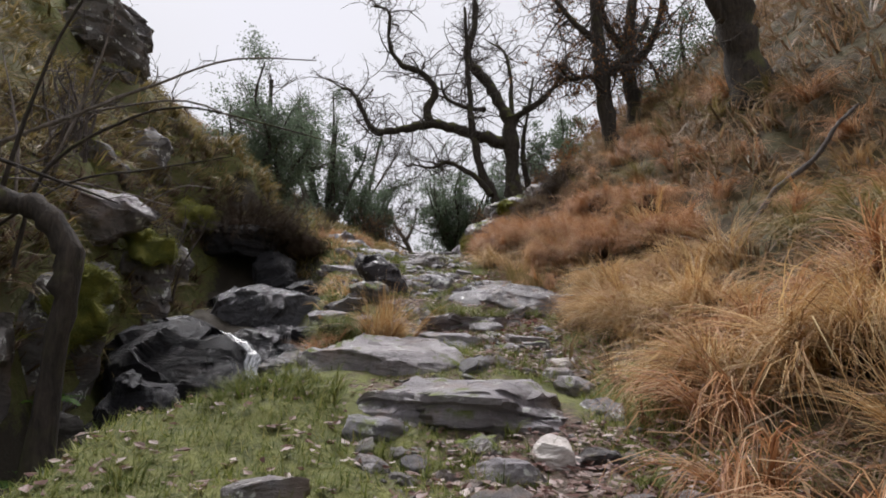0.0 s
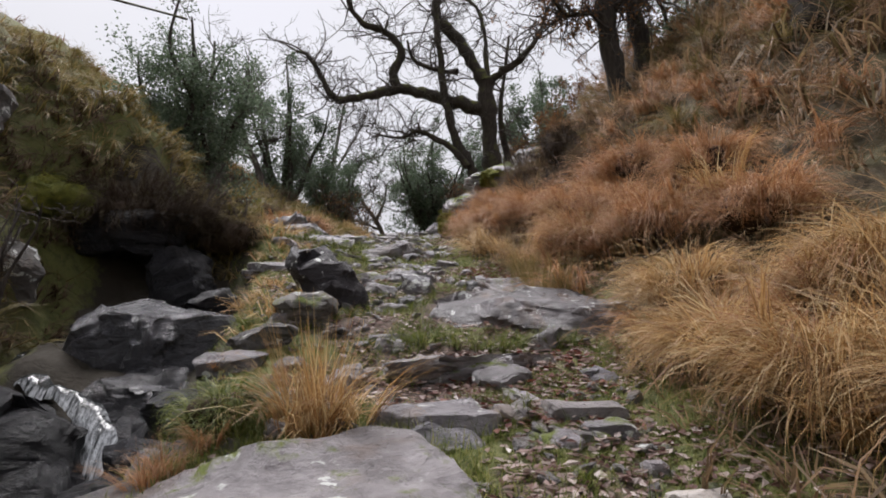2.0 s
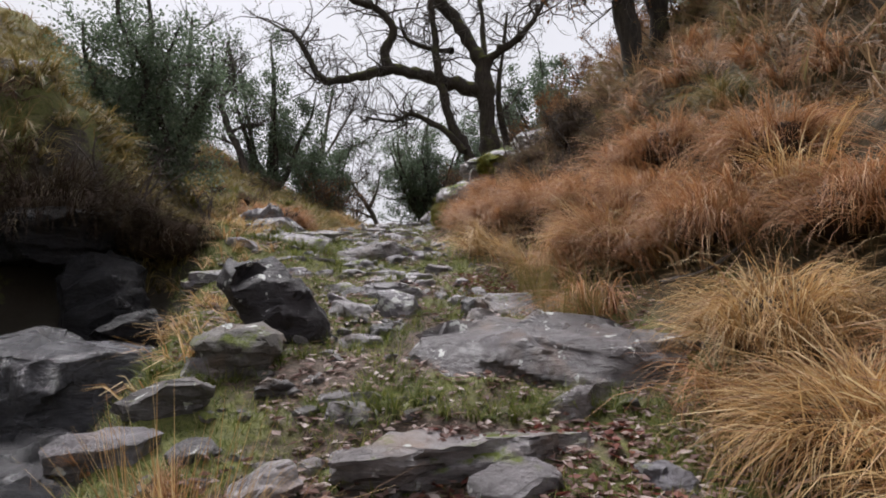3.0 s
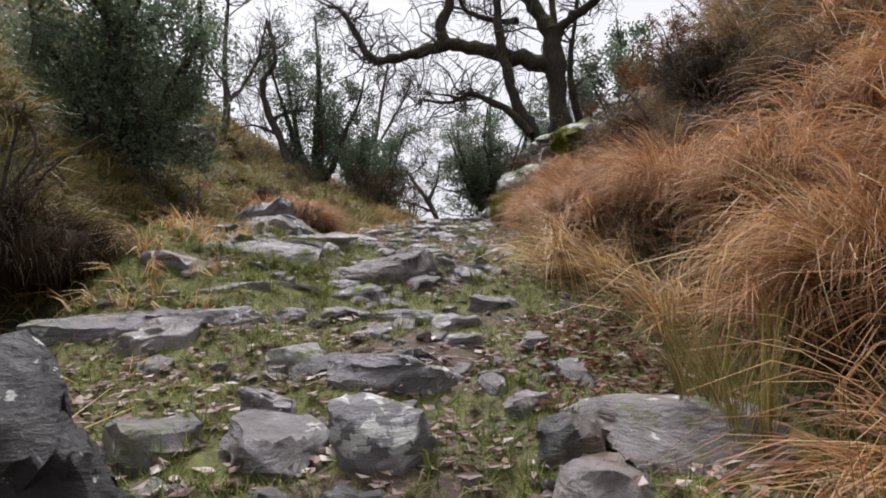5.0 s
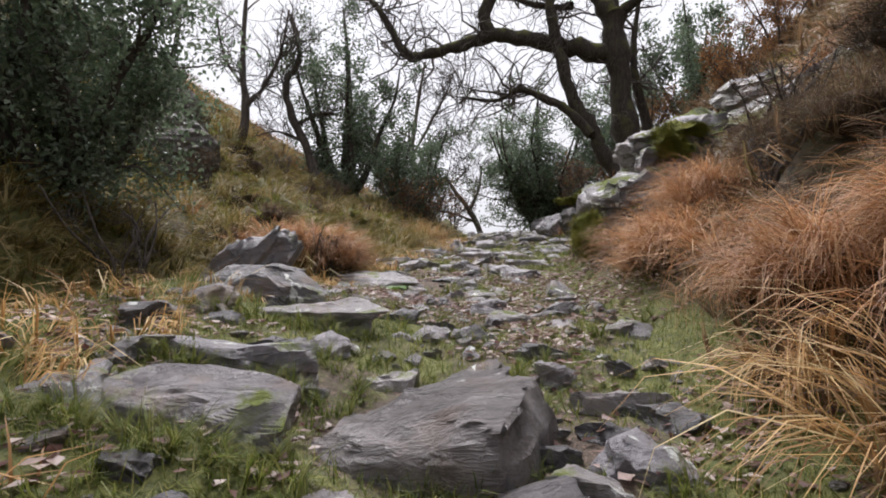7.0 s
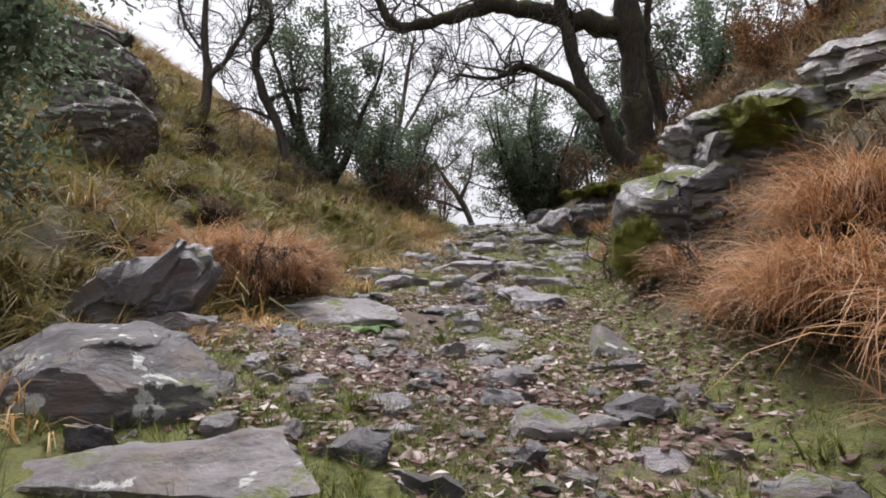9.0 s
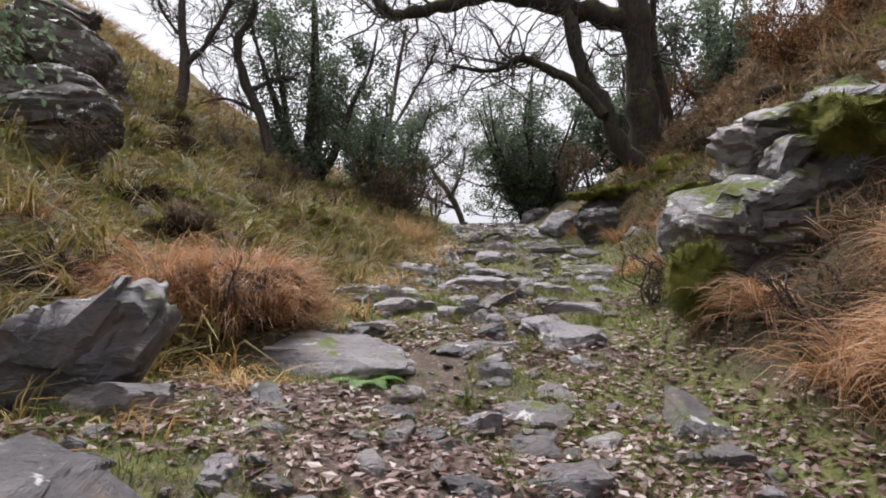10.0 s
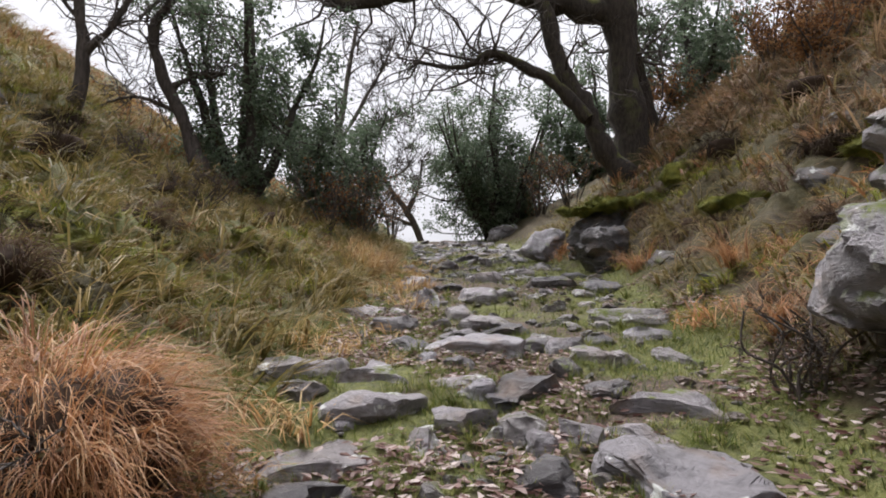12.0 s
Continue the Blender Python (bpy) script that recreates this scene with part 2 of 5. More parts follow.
def path_left(y):
    return table(y, [(-12, -1.7), (0, -1.45), (2.5, -1.5), (3.5, -1.6), (4.2, -1.35), (4.7, -1.0), (5.6, -1.02), (8, -1.2), (10, -1.6), (12, -2.1), (14, -2.6), (17, -2.6),
                     (20, -2.3), (24, -2.1), (30, -2.2), (40, -2.6), (60, -3)])


def path_right(y):
    return table(y, [(-12, 1.5), (3.3, 1.25), (6, 1.25), (8, 1.6), (10, 1.25), (12, 1.0), (13.4, 0.75), (16, 0.55), (18, 0.25), (20, 0.45),
                     (25, 0.9), (30, 0.6), (40, 0.2), (60, 0.5)])


def right_rise(u, y):
    slope = table(y, [(-10, 0.62), (5, 0.5), (7.5, 0.48), (9.5, 0.68), (12, 0.8), (17, 0.85), (19, 0.8), (22, 0.55), (26, 0.72), (30, 0.72), (45, 0.45)])
    u = np.maximum(u, 0)
    near = slope * (u - 0.25 * (1 - np.exp(-u / 0.25)))
    return near + 0.12 * np.maximum(u - 4, 0) - 0.5 * np.maximum(u - 18, 0) * table(y, [(0, 1), (80, 1)])


def left_rise(v, y):
    v = np.maximum(v, 0)
    depth = table(y, [(-10, 1.1), (2, 1.0), (5, 0.95), (7.2, 1.0), (7.7, 0.62), (8.5, 0.52), (10, 0.5), (13, 0.55), (15.5, 0.3), (18, 0.0), (60, 0)])
    start = table(y, [(-10, 1.6), (4, 1.85), (6, 2.3), (8, 2.5), (10, 2.4), (11, 1.9), (12.2, 1.25), (18, 0.5), (60, 0.5)])
    gully = -depth * ramp(v, 0.1, 0.8) * (1 - ramp(v, start - 0.1, start + 0.9))
    steep = table(y, [(-10, 0.9), (6, 0.95), (11, 1.25), (13, 0.9), (15.5, 0.35), (19, 0.32), (28, 0.4), (45, 0.4)])
    wall = table(y, [(-10, 0.9), (10, 0.9), (12.5, 0), (60, 0)])
    bank = steep * np.maximum(v - start, 0) + wall * np.clip(v - start, 0, 0.9)
    far = table(y, [(0, 0.2), (12, -0.15), (18, 0.15), (30, 0.28), (50, 0.1)]) * np.maximum(v - 4.5, 0)
    return gully + bank + far - 0.55 * np.maximum(v - 17, 0)


def ground_height(x, y):
    x, y = np.asarray(x, float), np.asarray(y, float)
    left, right = path_left(y), path_right(y)
    off = np.maximum(np.maximum(left - x, x - right), 0)
    z = path_height(y) + np.where(x > right, right_rise(x - right, y), 0) + np.where(x < left, left_rise(left - x, y), 0)
    z = z + table(y, [(10, 0), (12, 0.24), (14.5, 0.24), (16.5, 0.14), (19, 0)]) * np.clip(-0.6 - x, 0, 2.2)
    z = z + 0.16 * np.exp(-((x + 0.85) / 0.4) ** 2 - ((y - 3.9) / 0.5) ** 2)
    z = z + 0.9 * np.exp(-((x + 3.75) / 0.9) ** 2 - ((y - 12.1) / 0.9) ** 2) + 0.25 * np.exp(-((x + 2.95) / 0.6) ** 2 - ((y - 18.5) / 0.7) ** 2)
    rough = 0.03 + 0.3 * ramp(off, 0.3, 3)
    z = z + rough * fbm(x * 0.8, y * 0.8, 3, 3) + 0.07 * fbm(x * 3.1, y * 3.1, 9, 3) + 1.6 * ramp(off, 6, 16) * fbm(x * 0.13, y * 0.13, 21, 3)
    lumps = np.abs(fbm(x * 1.5, y * 1.5, 31, 2)) * 2
    z = z + ramp(off, 0.4, 1.6) * ((0.34 + 0.12 * ramp(-x, 3, 5) * ramp(y, 15, 18) + 0.05 * ramp(x, 1.5, 3) * ramp(y, 19, 22)) * lumps - 0.08) * (1 - 0.6 * ramp(off, 12, 25))
    floor = -8 - np.hypot(x, y) * 0.06
    return np.maximum(z, floor)


# ---- building blocks ----
def mesh_from(name, verts, faces, material, smooth=True):
    """A mesh from arrays: verts (n, 3) and faces (m, 3 or 4)."""
    verts, faces = np.asarray(verts, np.float32), np.asarray(faces, np.int32)
    data = bpy.data.meshes.new(name)
    k = faces.shape[1]
    data.vertices.add(len(verts))
    data.vertices.foreach_set("co", verts.ravel())
    data.loops.add(faces.size)
    data.loops.foreach_set("vertex_index", faces.ravel())
    data.polygons.add(len(faces))
    data.polygons.foreach_set("loop_start", np.arange(0, faces.size, k, dtype=np.int32))
    data.polygons.foreach_set("loop_total", np.full(len(faces), k, np.int32))
    data.polygons.foreach_set("use_smooth", np.full(len(faces), smooth))
    data.update(calc_edges=True)
    data.materials.append(material)
    return data


def joined(pieces):
    """Several (verts, faces) as one."""
    verts, faces, count = [], [], 0
    for v, f in pieces:
        verts.append(v)
        faces.append(f + count)
        count += len(v)
    return np.concatenate(verts), np.concatenate(faces)


def part(name, arrays, material, parent, label="", smooth=True):
    ob = new(name, mesh_from(name, arrays[0], arrays[1], material, smooth))
    ob.parent = parent
    if name in ("twigwork", "crown"):
        ob["kind"] = "stuff"
    if label:
        ob["label"] = label
    return ob


def noise3(p, scale, seed=0):
    """Value noise for points (n, 3), about -1 to 1."""
    q = p * scale
    i = np.floor(q)
    u = q - i
    u = u * u * (3 - 2 * u)
    total = np.zeros(len(p))
    for a in (0, 1):
        for b in (0, 1):
            for c in (0, 1):
                h = np.sin((i[:, 0] + a) * 127.1 + (i[:, 1] + b) * 311.7 + (i[:, 2] + c) * 74.7 + seed * 19.19) * 43758.5453
                w = (u[:, 0] if a else 1 - u[:, 0]) * (u[:, 1] if b else 1 - u[:, 1]) * (u[:, 2] if c else 1 - u[:, 2])
                total += w * (h - np.floor(h))
    return total * 2 - 1


BOXES = {}


def box_grid(cuts):
    """The surface of a cube from -1 to 1, cut into a grid and welded."""
    if cuts not in BOXES:
        bm = bmesh.new()
        bmesh.ops.create_cube(bm, size=2)
        bmesh.ops.subdivide_edges(bm, edges=bm.edges[:], cuts=cuts, use_grid_fill=True)
        bm.verts.index_update()
        BOXES[cuts] = (np.array([v.co[:] for v in bm.verts]), np.array([[v.index for v in f.verts] for f in bm.faces]))
        bm.free()
    return BOXES[cuts]


def rock_arrays(size, seed, cuts=9, box=8.0, planes=9, layers=0.35, flat_top=True):
    """An angular, split rock of that size, its top at z = 0."""
    rng = np.random.default_rng(seed)
    p, faces = box_grid(cuts)
    p = p / (np.abs(p) ** box).sum(1, keepdims=True) ** (1 / box)
    for _ in range(planes):
        n = rng.normal(size=3) * ((1, 1, 0.3) if flat_top else (1, 1, 0.7))
        n /= np.linalg.norm(n)
        p = p - np.maximum(p @ n - rng.uniform(0.55, 0.95), 0)[:, None] * n
    for _ in range(3):
        n = rng.normal(size=3) * (0.3, 0.3, 0) + (0, 0, 1)
        n /= np.linalg.norm(n)
        p = p - np.maximum(p @ n - rng.uniform(0.72, 0.95), 0)[:, None] * n
    p = p * np.asarray(size) / 2
    reach = min(size[0], size[1])
    for scale, amount in ((0.9, 0.11), (2.2, 0.06), (5.0, 0.03)):
        amount = amount * min(1, reach * 1.4)
        p = p + np.stack([noise3(p, scale, seed + k) * amount for k in range(3)], 1) * (1, 1, 0.4)
    if layers > 0:
        half = np.asarray(size) / 2
        middle = p[rng.integers(0, len(p), 16 + cuts)]
        face = middle / half
        face = np.sign(face) * np.abs(face) ** 3 / half
        face = face / np.linalg.norm(face, axis=1, keepdims=True) + rng.normal(0, 0.07 if flat_top else 0.16, face.shape)
        face = face / np.linalg.norm(face, axis=1, keepdims=True)
        near = (((p[:, None] - middle[None]) * (1, 1, 1.9)) ** 2).sum(2).argmin(1)
        pull = 0.7 * (1 - ramp(np.abs(face[:, 2]), 0.5, 0.8)) if flat_top else np.full(len(face), 0.7)
        p = p - face[near] * (((p - middle[near]) * face[near]).sum(1) * pull[near])[:, None]
    tilt = rng.normal(0, 0.12, 2)
    level = p[:, 2] + p[:, :2] @ tilt + 0.05 * noise3(p, 2.5, seed + 7)
    step = 0.05 + 0.05 * rng.random()
    bed = np.floor(level / step)
    side = 1 - ramp(np.abs(p[:, 2]) / (size[2] / 2), 0.8, 1.0)
    h = np.sin(bed * 91.7 + seed) * 43.7
    shift = (h - np.floor(h) - 0.5) * layers * 0.2 * min(reach, 0.7) * side
    out = p * (1, 1, 0)
    out = out / (np.linalg.norm(out, axis=1, keepdims=True) + 1e-6)
    p = p + out * shift[:, None]
    split = np.floor(level / (step * 0.5) + 0.7 * noise3(p, 5, seed + 11))
    p[:, 2] = p[:, 2] + 0.1 * layers * step * np.sin(split * 37.0)
    p = p + np.stack([noise3(p, 13, seed + 3 + k) for k in range(3)], 1) * 0.012 * min(1, reach * 2)
    p[:, 2] -= p[:, 2].max() - 0.02
    return p, faces


def rock_mesh(name, arrays, material):
    data = mesh_from(name, *arrays, material)
    data.set_sharp_from_angle(angle=radians(32))
    return data


def rounded(arrays, m):
    v = np.asarray(arrays[0])
    r = np.array(m.to_3x3())
    return v @ r.T + np.array(m.translation), arrays[1]


def ribbons(root, lead, rise, length, bend, width, seg=4, seed=0):
    """Grass blades: roots (n, 3), headings (n, 2), first elevation, length, how far they bend over and width, (n,) each."""
    rng = np.random.default_rng(seed)
    n = len(root)
    at, points = root.copy(), [root.copy()]
    sway = rng.normal(0, 0.25, n)
    for s in range(seg):
        e = rise - bend * ((s + 0.5) / seg) ** 1.3
        turn = sway * s / seg
        hx, hy = lead[:, 0] * np.cos(turn) - lead[:, 1] * np.sin(turn), lead[:, 0] * np.sin(turn) + lead[:, 1] * np.cos(turn)
        at = at + np.stack([np.cos(e) * hx, np.cos(e) * hy, np.sin(e)], 1) * (length / seg)[:, None]
        points.append(at.copy())
    across = np.stack([-lead[:, 1], lead[:, 0], rng.normal(0, 0.5, n)], 1)
    across /= np.linalg.norm(across, axis=1, keepdims=True)
    verts = []
    for s, q in enumerate(points):
        w = width * (1 - 0.85 * s / seg) / 2
        verts += [q - across * w[:, None], q + across * w[:, None]]
    verts = np.stack(verts, 1).reshape(-1, 3)
    base = np.arange(n)[:, None, None] * (2 * seg + 2) + np.arange(seg)[None, :, None] * 2
    faces = (base + np.array([0, 1, 3, 2])).reshape(-1, 4)
    return verts, faces


def tussock_arrays(seed, blades=260, length=0.55, radius=0.1, lean=0.6, width=0.006, up=(55, 88), bend=(60, 150), seg=5):
    """A clump of long grass that falls towards its own +x."""
    rng = np.random.default_rng(seed)
    a = rng.uniform(0, 2 * np.pi, blades)
    r = radius * np.sqrt(rng.random(blades))
    root = np.stack([r * np.cos(a), r * np.sin(a), np.full(blades, -0.03)], 1)
    locks = max(6, blades // 16)
    lock = rng.integers(0, locks, blades)
    loose = rng.random(blades) < 0.2
    head = np.where(loose, a + rng.normal(0, 0.7, blades), rng.uniform(0, 2 * np.pi, locks)[lock] + rng.normal(0, 0.12, blades))
    root[:, :2] = np.where(loose[:, None], root[:, :2], radius * rng.normal(0, 0.6, (locks, 2))[lock] + rng.normal(0, 0.012, (blades, 2)))
    lead = np.stack([np.cos(head) + lean, np.sin(head)], 1)
    lead /= np.linalg.norm(lead, axis=1, keepdims=True)
    rise = np.where(loose, rng.uniform(*up, blades), rng.uniform(*up, locks)[lock] + rng.normal(0, 4, blades))
    fall = np.where(loose, rng.uniform(*bend, blades), rng.uniform(*bend, locks)[lock] + rng.normal(0, 9, blades))
    tall = np.where(loose, rng.uniform(0.5, 1.1, blades), rng.uniform(0.6, 1.05, locks)[lock] * rng.uniform(0.75, 1.05, blades))
    return ribbons(root, lead, np.radians(rise), length * tall, np.radians(fall),
                   width * rng.uniform(0.6, 1.3, blades), seg, seed)


def tube(points, radii, sides=6):
    """A tapered tube along points."""
    points, radii = np.asarray(points, float), np.asarray(radii, float)
    ahead = np.gradient(points, axis=0)
    ahead /= np.linalg.norm(ahead, axis=1, keepdims=True) + 1e-9
    ref = np.array([0.31, 0.9, 0.12])
    a = np.cross(ahead, ref)
    a /= np.linalg.norm(a, axis=1, keepdims=True) + 1e-9
    b = np.cross(ahead, a)
    ang = np.arange(sides) * 2 * np.pi / sides
    ring = points[:, None] + radii[:, None, None] * (a[:, None] * np.cos(ang)[None, :, None] + b[:, None] * np.sin(ang)[None, :, None])
    i = np.arange(len(points) - 1)[:, None] * sides
    j = np.arange(sides)[None]
    k = (j + 1) % sides
    return ring.reshape(-1, 3), np.stack([i + j, i + k, i + sides + k, i + sides + j], -1).reshape(-1, 4)


def smooth_line(points, count):
    """Points spread along a rounded line through the given ones."""
    p = np.asarray(points, float)
    t = np.linspace(0, len(p) - 1, count)
    i = np.clip(t.astype(int), 0, len(p) - 2)
    u = (t - i)[:, None]
    p0, p1, p2, p3 = p[np.maximum(i - 1, 0)], p[i], p[i + 1], p[np.minimum(i + 2, len(p) - 1)]
    return 0.5 * (2 * p1 + (p2 - p0) * u + (2 * p0 - 5 * p1 + 4 * p2 - p3) * u**2 + (3 * p1 - p0 - 3 * p2 + p3) * u**3)


def limb(points, r0, r1, seed, sides=9, per=5, gnarl=0.12):
    """A gnarled limb: its line, its radii and its tube."""
    line = smooth_line(points, per * (len(points) - 1) + 1)
    r = np.linspace(r0, r1, len(line))
    rng = np.random.default_rng(seed)
    r = r * (1 + gnarl * rng.normal(size=len(line)))
    line = line + rng.normal(0, 0.12, line.shape) * r[:, None]
    return line, r, tube(line, r, sides)


def twigs(line, radii, rng, count, length, levels, gnarl=0.5, rise=0.15, start=0.15, tips=None, thick=0.5, shrink=0.55, fine=0.004):
    """Crooked branches off a limb, and theirs in turn; the ends are added to tips."""
    out = []
    for _ in range(count):
        k = int(rng.uniform(start, 1) * (len(line) - 1))
        ahead = line[min(k + 1, len(line) - 1)] - line[max(k - 1, 0)]
        ahead = ahead / (np.linalg.norm(ahead) + 1e-9)
        way = rng.normal(size=3) + ahead * 0.5 + np.array([0, 0, rise])
        way /= np.linalg.norm(way)
        n = 5 if levels > 1 else 3
        size = length * rng.uniform(0.5, 1.15)
        points = [line[k]]
        for _ in range(n):
            way = way + rng.normal(0, gnarl, 3) + np.array([0, 0, rise * 0.5])
            way /= np.linalg.norm(way)
            points.append(points[-1] + way * size / n)
        points = np.array(points)
        r0 = max(min(radii[k] * thick, size * 0.017), fine)
        r = np.linspace(r0, max(r0 * 0.3, fine * 0.6), n + 1)
        out.append(tube(points, r, 4 if r0 > 0.04 else 3))
        if levels > 1:
            out += twigs(points, r, rng, rng.integers(2, 5), size * shrink, levels - 1, gnarl, rise, 0.2, tips, 0.7, shrink, fine)
        elif tips is not None:
            tips.extend(points[1:])
    return out


def leaf_arrays(at, rng, length, width, spread):
    """Small folded leaves near the points at."""
    n = len(at)
    root = at + rng.normal(0, spread, (n, 3))
    axis = rng.normal(size=(n, 3))
    axis /= np.linalg.norm(axis, axis=1, keepdims=True)
    side = np.cross(axis, rng.normal(size=(n, 3)))
    side /= np.linalg.norm(side, axis=1, keepdims=True)
    fold = np.cross(axis, side) * 0.3
    size = rng.uniform(0.6, 1.2, n)[:, None]
    l, w = axis * length * size, side * width * size / 2
    f = fold * width * size
    verts = np.stack([root, root + l * 0.5 + w + f, root + l, root + l * 0.5 - w + f], 1).reshape(-1, 3)
    i = np.arange(n)[:, None] * 4
    return verts, np.concatenate([i + [0, 1, 2], i + [0, 2, 3]], 1).reshape(-1, 3)


def slope_frame(x, y, tilt=0.5):
    """A pose on the ground whose +x points downhill, leaning by a share of the slope."""
    e = 0.25
    gx = float(ground_height(x + e, y) - ground_height(x - e, y)) / (2 * e)
    gy = float(ground_height(x, y + e) - ground_height(x, y - e)) / (2 * e)
    way = math.atan2(-gy, -gx)
    z = float(ground_height(x, y))
    return Matrix.Translation((x, y, z)) @ Matrix.Rotation(way, 4, "Z") @ Matrix.Rotation(math.atan(math.hypot(gx, gy)) * tilt, 4, "Y")


# ---- the ground ----
def graded(fine0, fine1, step, ends, growth):
    mid = np.arange(fine0, fine1 + step / 2, step)
    low, high, d = [fine0], [fine1], step
    while low[-1] > ends[0] or high[-1] < ends[1]:
        d *= growth
        low.append(low[-1] - d)
        high.append(high[-1] + d)
    return np.concatenate([[v for v in low[:0:-1] if v > ends[0] * 1.5], mid, [v for v in high[1:] if v < ends[1] * 1.5]])


def build_ground():
    xs, ys = graded(-3.3, 2.3, 0.095, (-700, 700), 1.075), graded(0, 23, 0.105, (-500, 900), 1.065)
    gx, gy = np.meshgrid(xs, ys)
    z = ground_height(gx, gy)
    nx, ny = len(xs), len(ys)
    i = np.arange(ny - 1)[:, None] * nx + np.arange(nx - 1)[None]
    faces = np.stack([i, i + 1, i + nx + 1, i + nx], -1).reshape(-1, 4)
    data = mesh_from("ground", np.stack([gx, gy, z], -1).reshape(-1, 3), faces, GROUND)
    left, right = path_left(gy), path_right(gy)
    on_path = ramp(gx, left - 0.1, left + 0.5) * (1 - ramp(gx, right - 0.3, right + 0.2))
    turf = 0.35 + 0.9 * fbm(gx * 1.3, gy * 1.3, 40, 3)
    turf = np.where(on_path > 0.5, turf + 0.25 * ramp(np.abs(gx - (left + right) / 2), 0.4, 1.2), 0.75 + 0.5 * fbm(gx, gy, 41, 2))
    turf = turf + 0.08 * ramp(gy, 7.5, 8.5) * (1 - ramp(gy, 13, 15)) + 0.6 * ramp(-gx, 0.1, 0.6) * (1 - ramp(gy, 4.8, 5.6)) + 0.4 * ramp(-gx, 0.9, 1.4) * ramp(gy, 9.5, 10.5) * (1 - ramp(gy, 14.5, 16))
    dead = ramp(gx, right + 0.1, right + 0.7) * 0.9 + ramp(left - gx, 0.5, 1.5) * (0.45 + 0.8 * fbm(gx * 0.5, gy * 0.5, 42, 2))
    # blackish brown band along the gully floor, fading out past y = 12
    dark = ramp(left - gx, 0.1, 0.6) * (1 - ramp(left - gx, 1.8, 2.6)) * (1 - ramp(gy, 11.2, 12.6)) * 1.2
    layer = data.color_attributes.new("cover", "FLOAT_COLOR", "POINT")
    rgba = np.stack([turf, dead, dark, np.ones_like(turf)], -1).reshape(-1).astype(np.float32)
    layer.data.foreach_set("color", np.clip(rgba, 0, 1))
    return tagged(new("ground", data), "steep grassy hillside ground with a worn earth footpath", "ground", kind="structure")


build_ground()

# ---- stones of the path ----
STONE_LOOK = {
    "slab": (SLATE, 9.0, 9, 0.6, "stone_slab", "flat grey slate slab set across the earth path"),
    "step": (SLATE, 16.0, 5, 0.6, "stone_step", "long grey slate step with a layered front edge"),
    "dome": (SLATE, 3.0, 8, 0.15, "boulder", "low rounded purple-grey slate boulder beside the path"),
    "flat": (SLATE, 5.0, 10, 0.5, "path_stone", "rough grey slate stone bedded in the path"),
    "lichen": (LICHEN_SLATE, 6.0, 9, 0.4, "lichened_stone", "grey slate stone with white lichen patches"),
    "block": (DARK_SLATE, 10.0, 7, 0.5, "stone_block", "dark angular slate block standing in the path"),
    "boulder": (LICHEN_SLATE, 4.0, 9, 0.25, "boulder", "large grey boulder with pale lichen beside the path"),
    "quartz": (QUARTZ, 3.0, 9, 0.1, "quartz_stone", "small white quartz stone lying on the earth"),
    "pale": (PALE_SLATE, 10.0, 7, 0.3, "path_stone", "pale smooth slate stone bedded in the path"),
    "slant": (PALE_SLATE, 12.0, 6, 0.25, "stone_slab", "pale slate slab tilted along its layers"),
    "white": (WHITE_LICHEN, 6.0, 8, 0.3, "lichened_stone", "upright grey stone crusted with white lichen"),
    "log": (BANDED_SLATE, 10.0, 3, 0.7, "stone_step", "thick banded slate step with wavy grooved layers"),
}
STONES = []


def stone(x, y, top, width, depth, thick, yaw, pitch, roll, look_name, cuts=9):
    cuts = {9: 11, 18: 24}[cuts]
    material, box, planes, layers, name, label = STONE_LOOK[look_name]
    width, depth, thick = width * 1.08, depth * 1.08, thick + 0.1
    arrays = rock_arrays((width, depth, thick), 100 + len(STONES), cuts, box, planes, layers)
    ob = new(name, rock_mesh(name, arrays, material))
    ob.matrix_world = pose(x, y, top, pitch, roll, yaw)
    STONES.append((x, y, width * 0.5, depth * 0.5, yaw))
    return tagged(ob, label, "stone", "stones of the path")


stone(0.2, 4.25, 0.77, 1.95, 1.05, 0.42, 6, -3, -1, "slab", 18)
stone(-0.5, 5.45, 0.98, 1.5, 1.25, 0.6, 12, 9, 2, "dome", 18)
stone(-0.52, 13.02, 2.57, 0.78, 1.0, 0.6, -14, 10, -4, "log", 18)
stone(0.03, 9.62, 1.9, 0.34, 0.28, 0.42, -10, 18, 0, "white", 9)
stone(1.15, 9.85, 1.86, 0.85, 0.6, 0.35, -8, 4, 3, "flat", 18)
stone(-0.4, 9.75, 1.82, 0.55, 0.5, 0.35, 4, 3, -2, "slab", 9)
stone(0.66, 7.48, 1.27, 1.42, 0.6, 0.3, 3, 1, -1, "step", 18)
stone(-0.02, 10.37, 1.97, 0.80, 0.27, 0.30, -1, -3, 3, "lichen", 18)
stone(-0.37, 8.69, 1.51, 0.30, 0.22, 0.20, 18, -3, -1, "flat", 9)
stone(-0.24, 8.96, 1.59, 0.39, 0.29, 0.25, 0, 1, -2, "flat", 9)
stone(-0.47, 14.60, 2.63, 0.33, 0.20, 0.20, -7, 3, -5, "flat", 9)
stone(-1.49, 11.67, 2.30, 0.75, 0.23, 0.30, 12, 3, -4, "lichen", 9)
stone(-0.55, 12.08, 2.28, 0.49, 0.24, 0.25, 11, -1, -5, "flat", 9)
stone(-1.06, 11.90, 2.31, 0.49, 0.16, 0.20, 5, 3, 1, "flat", 9)
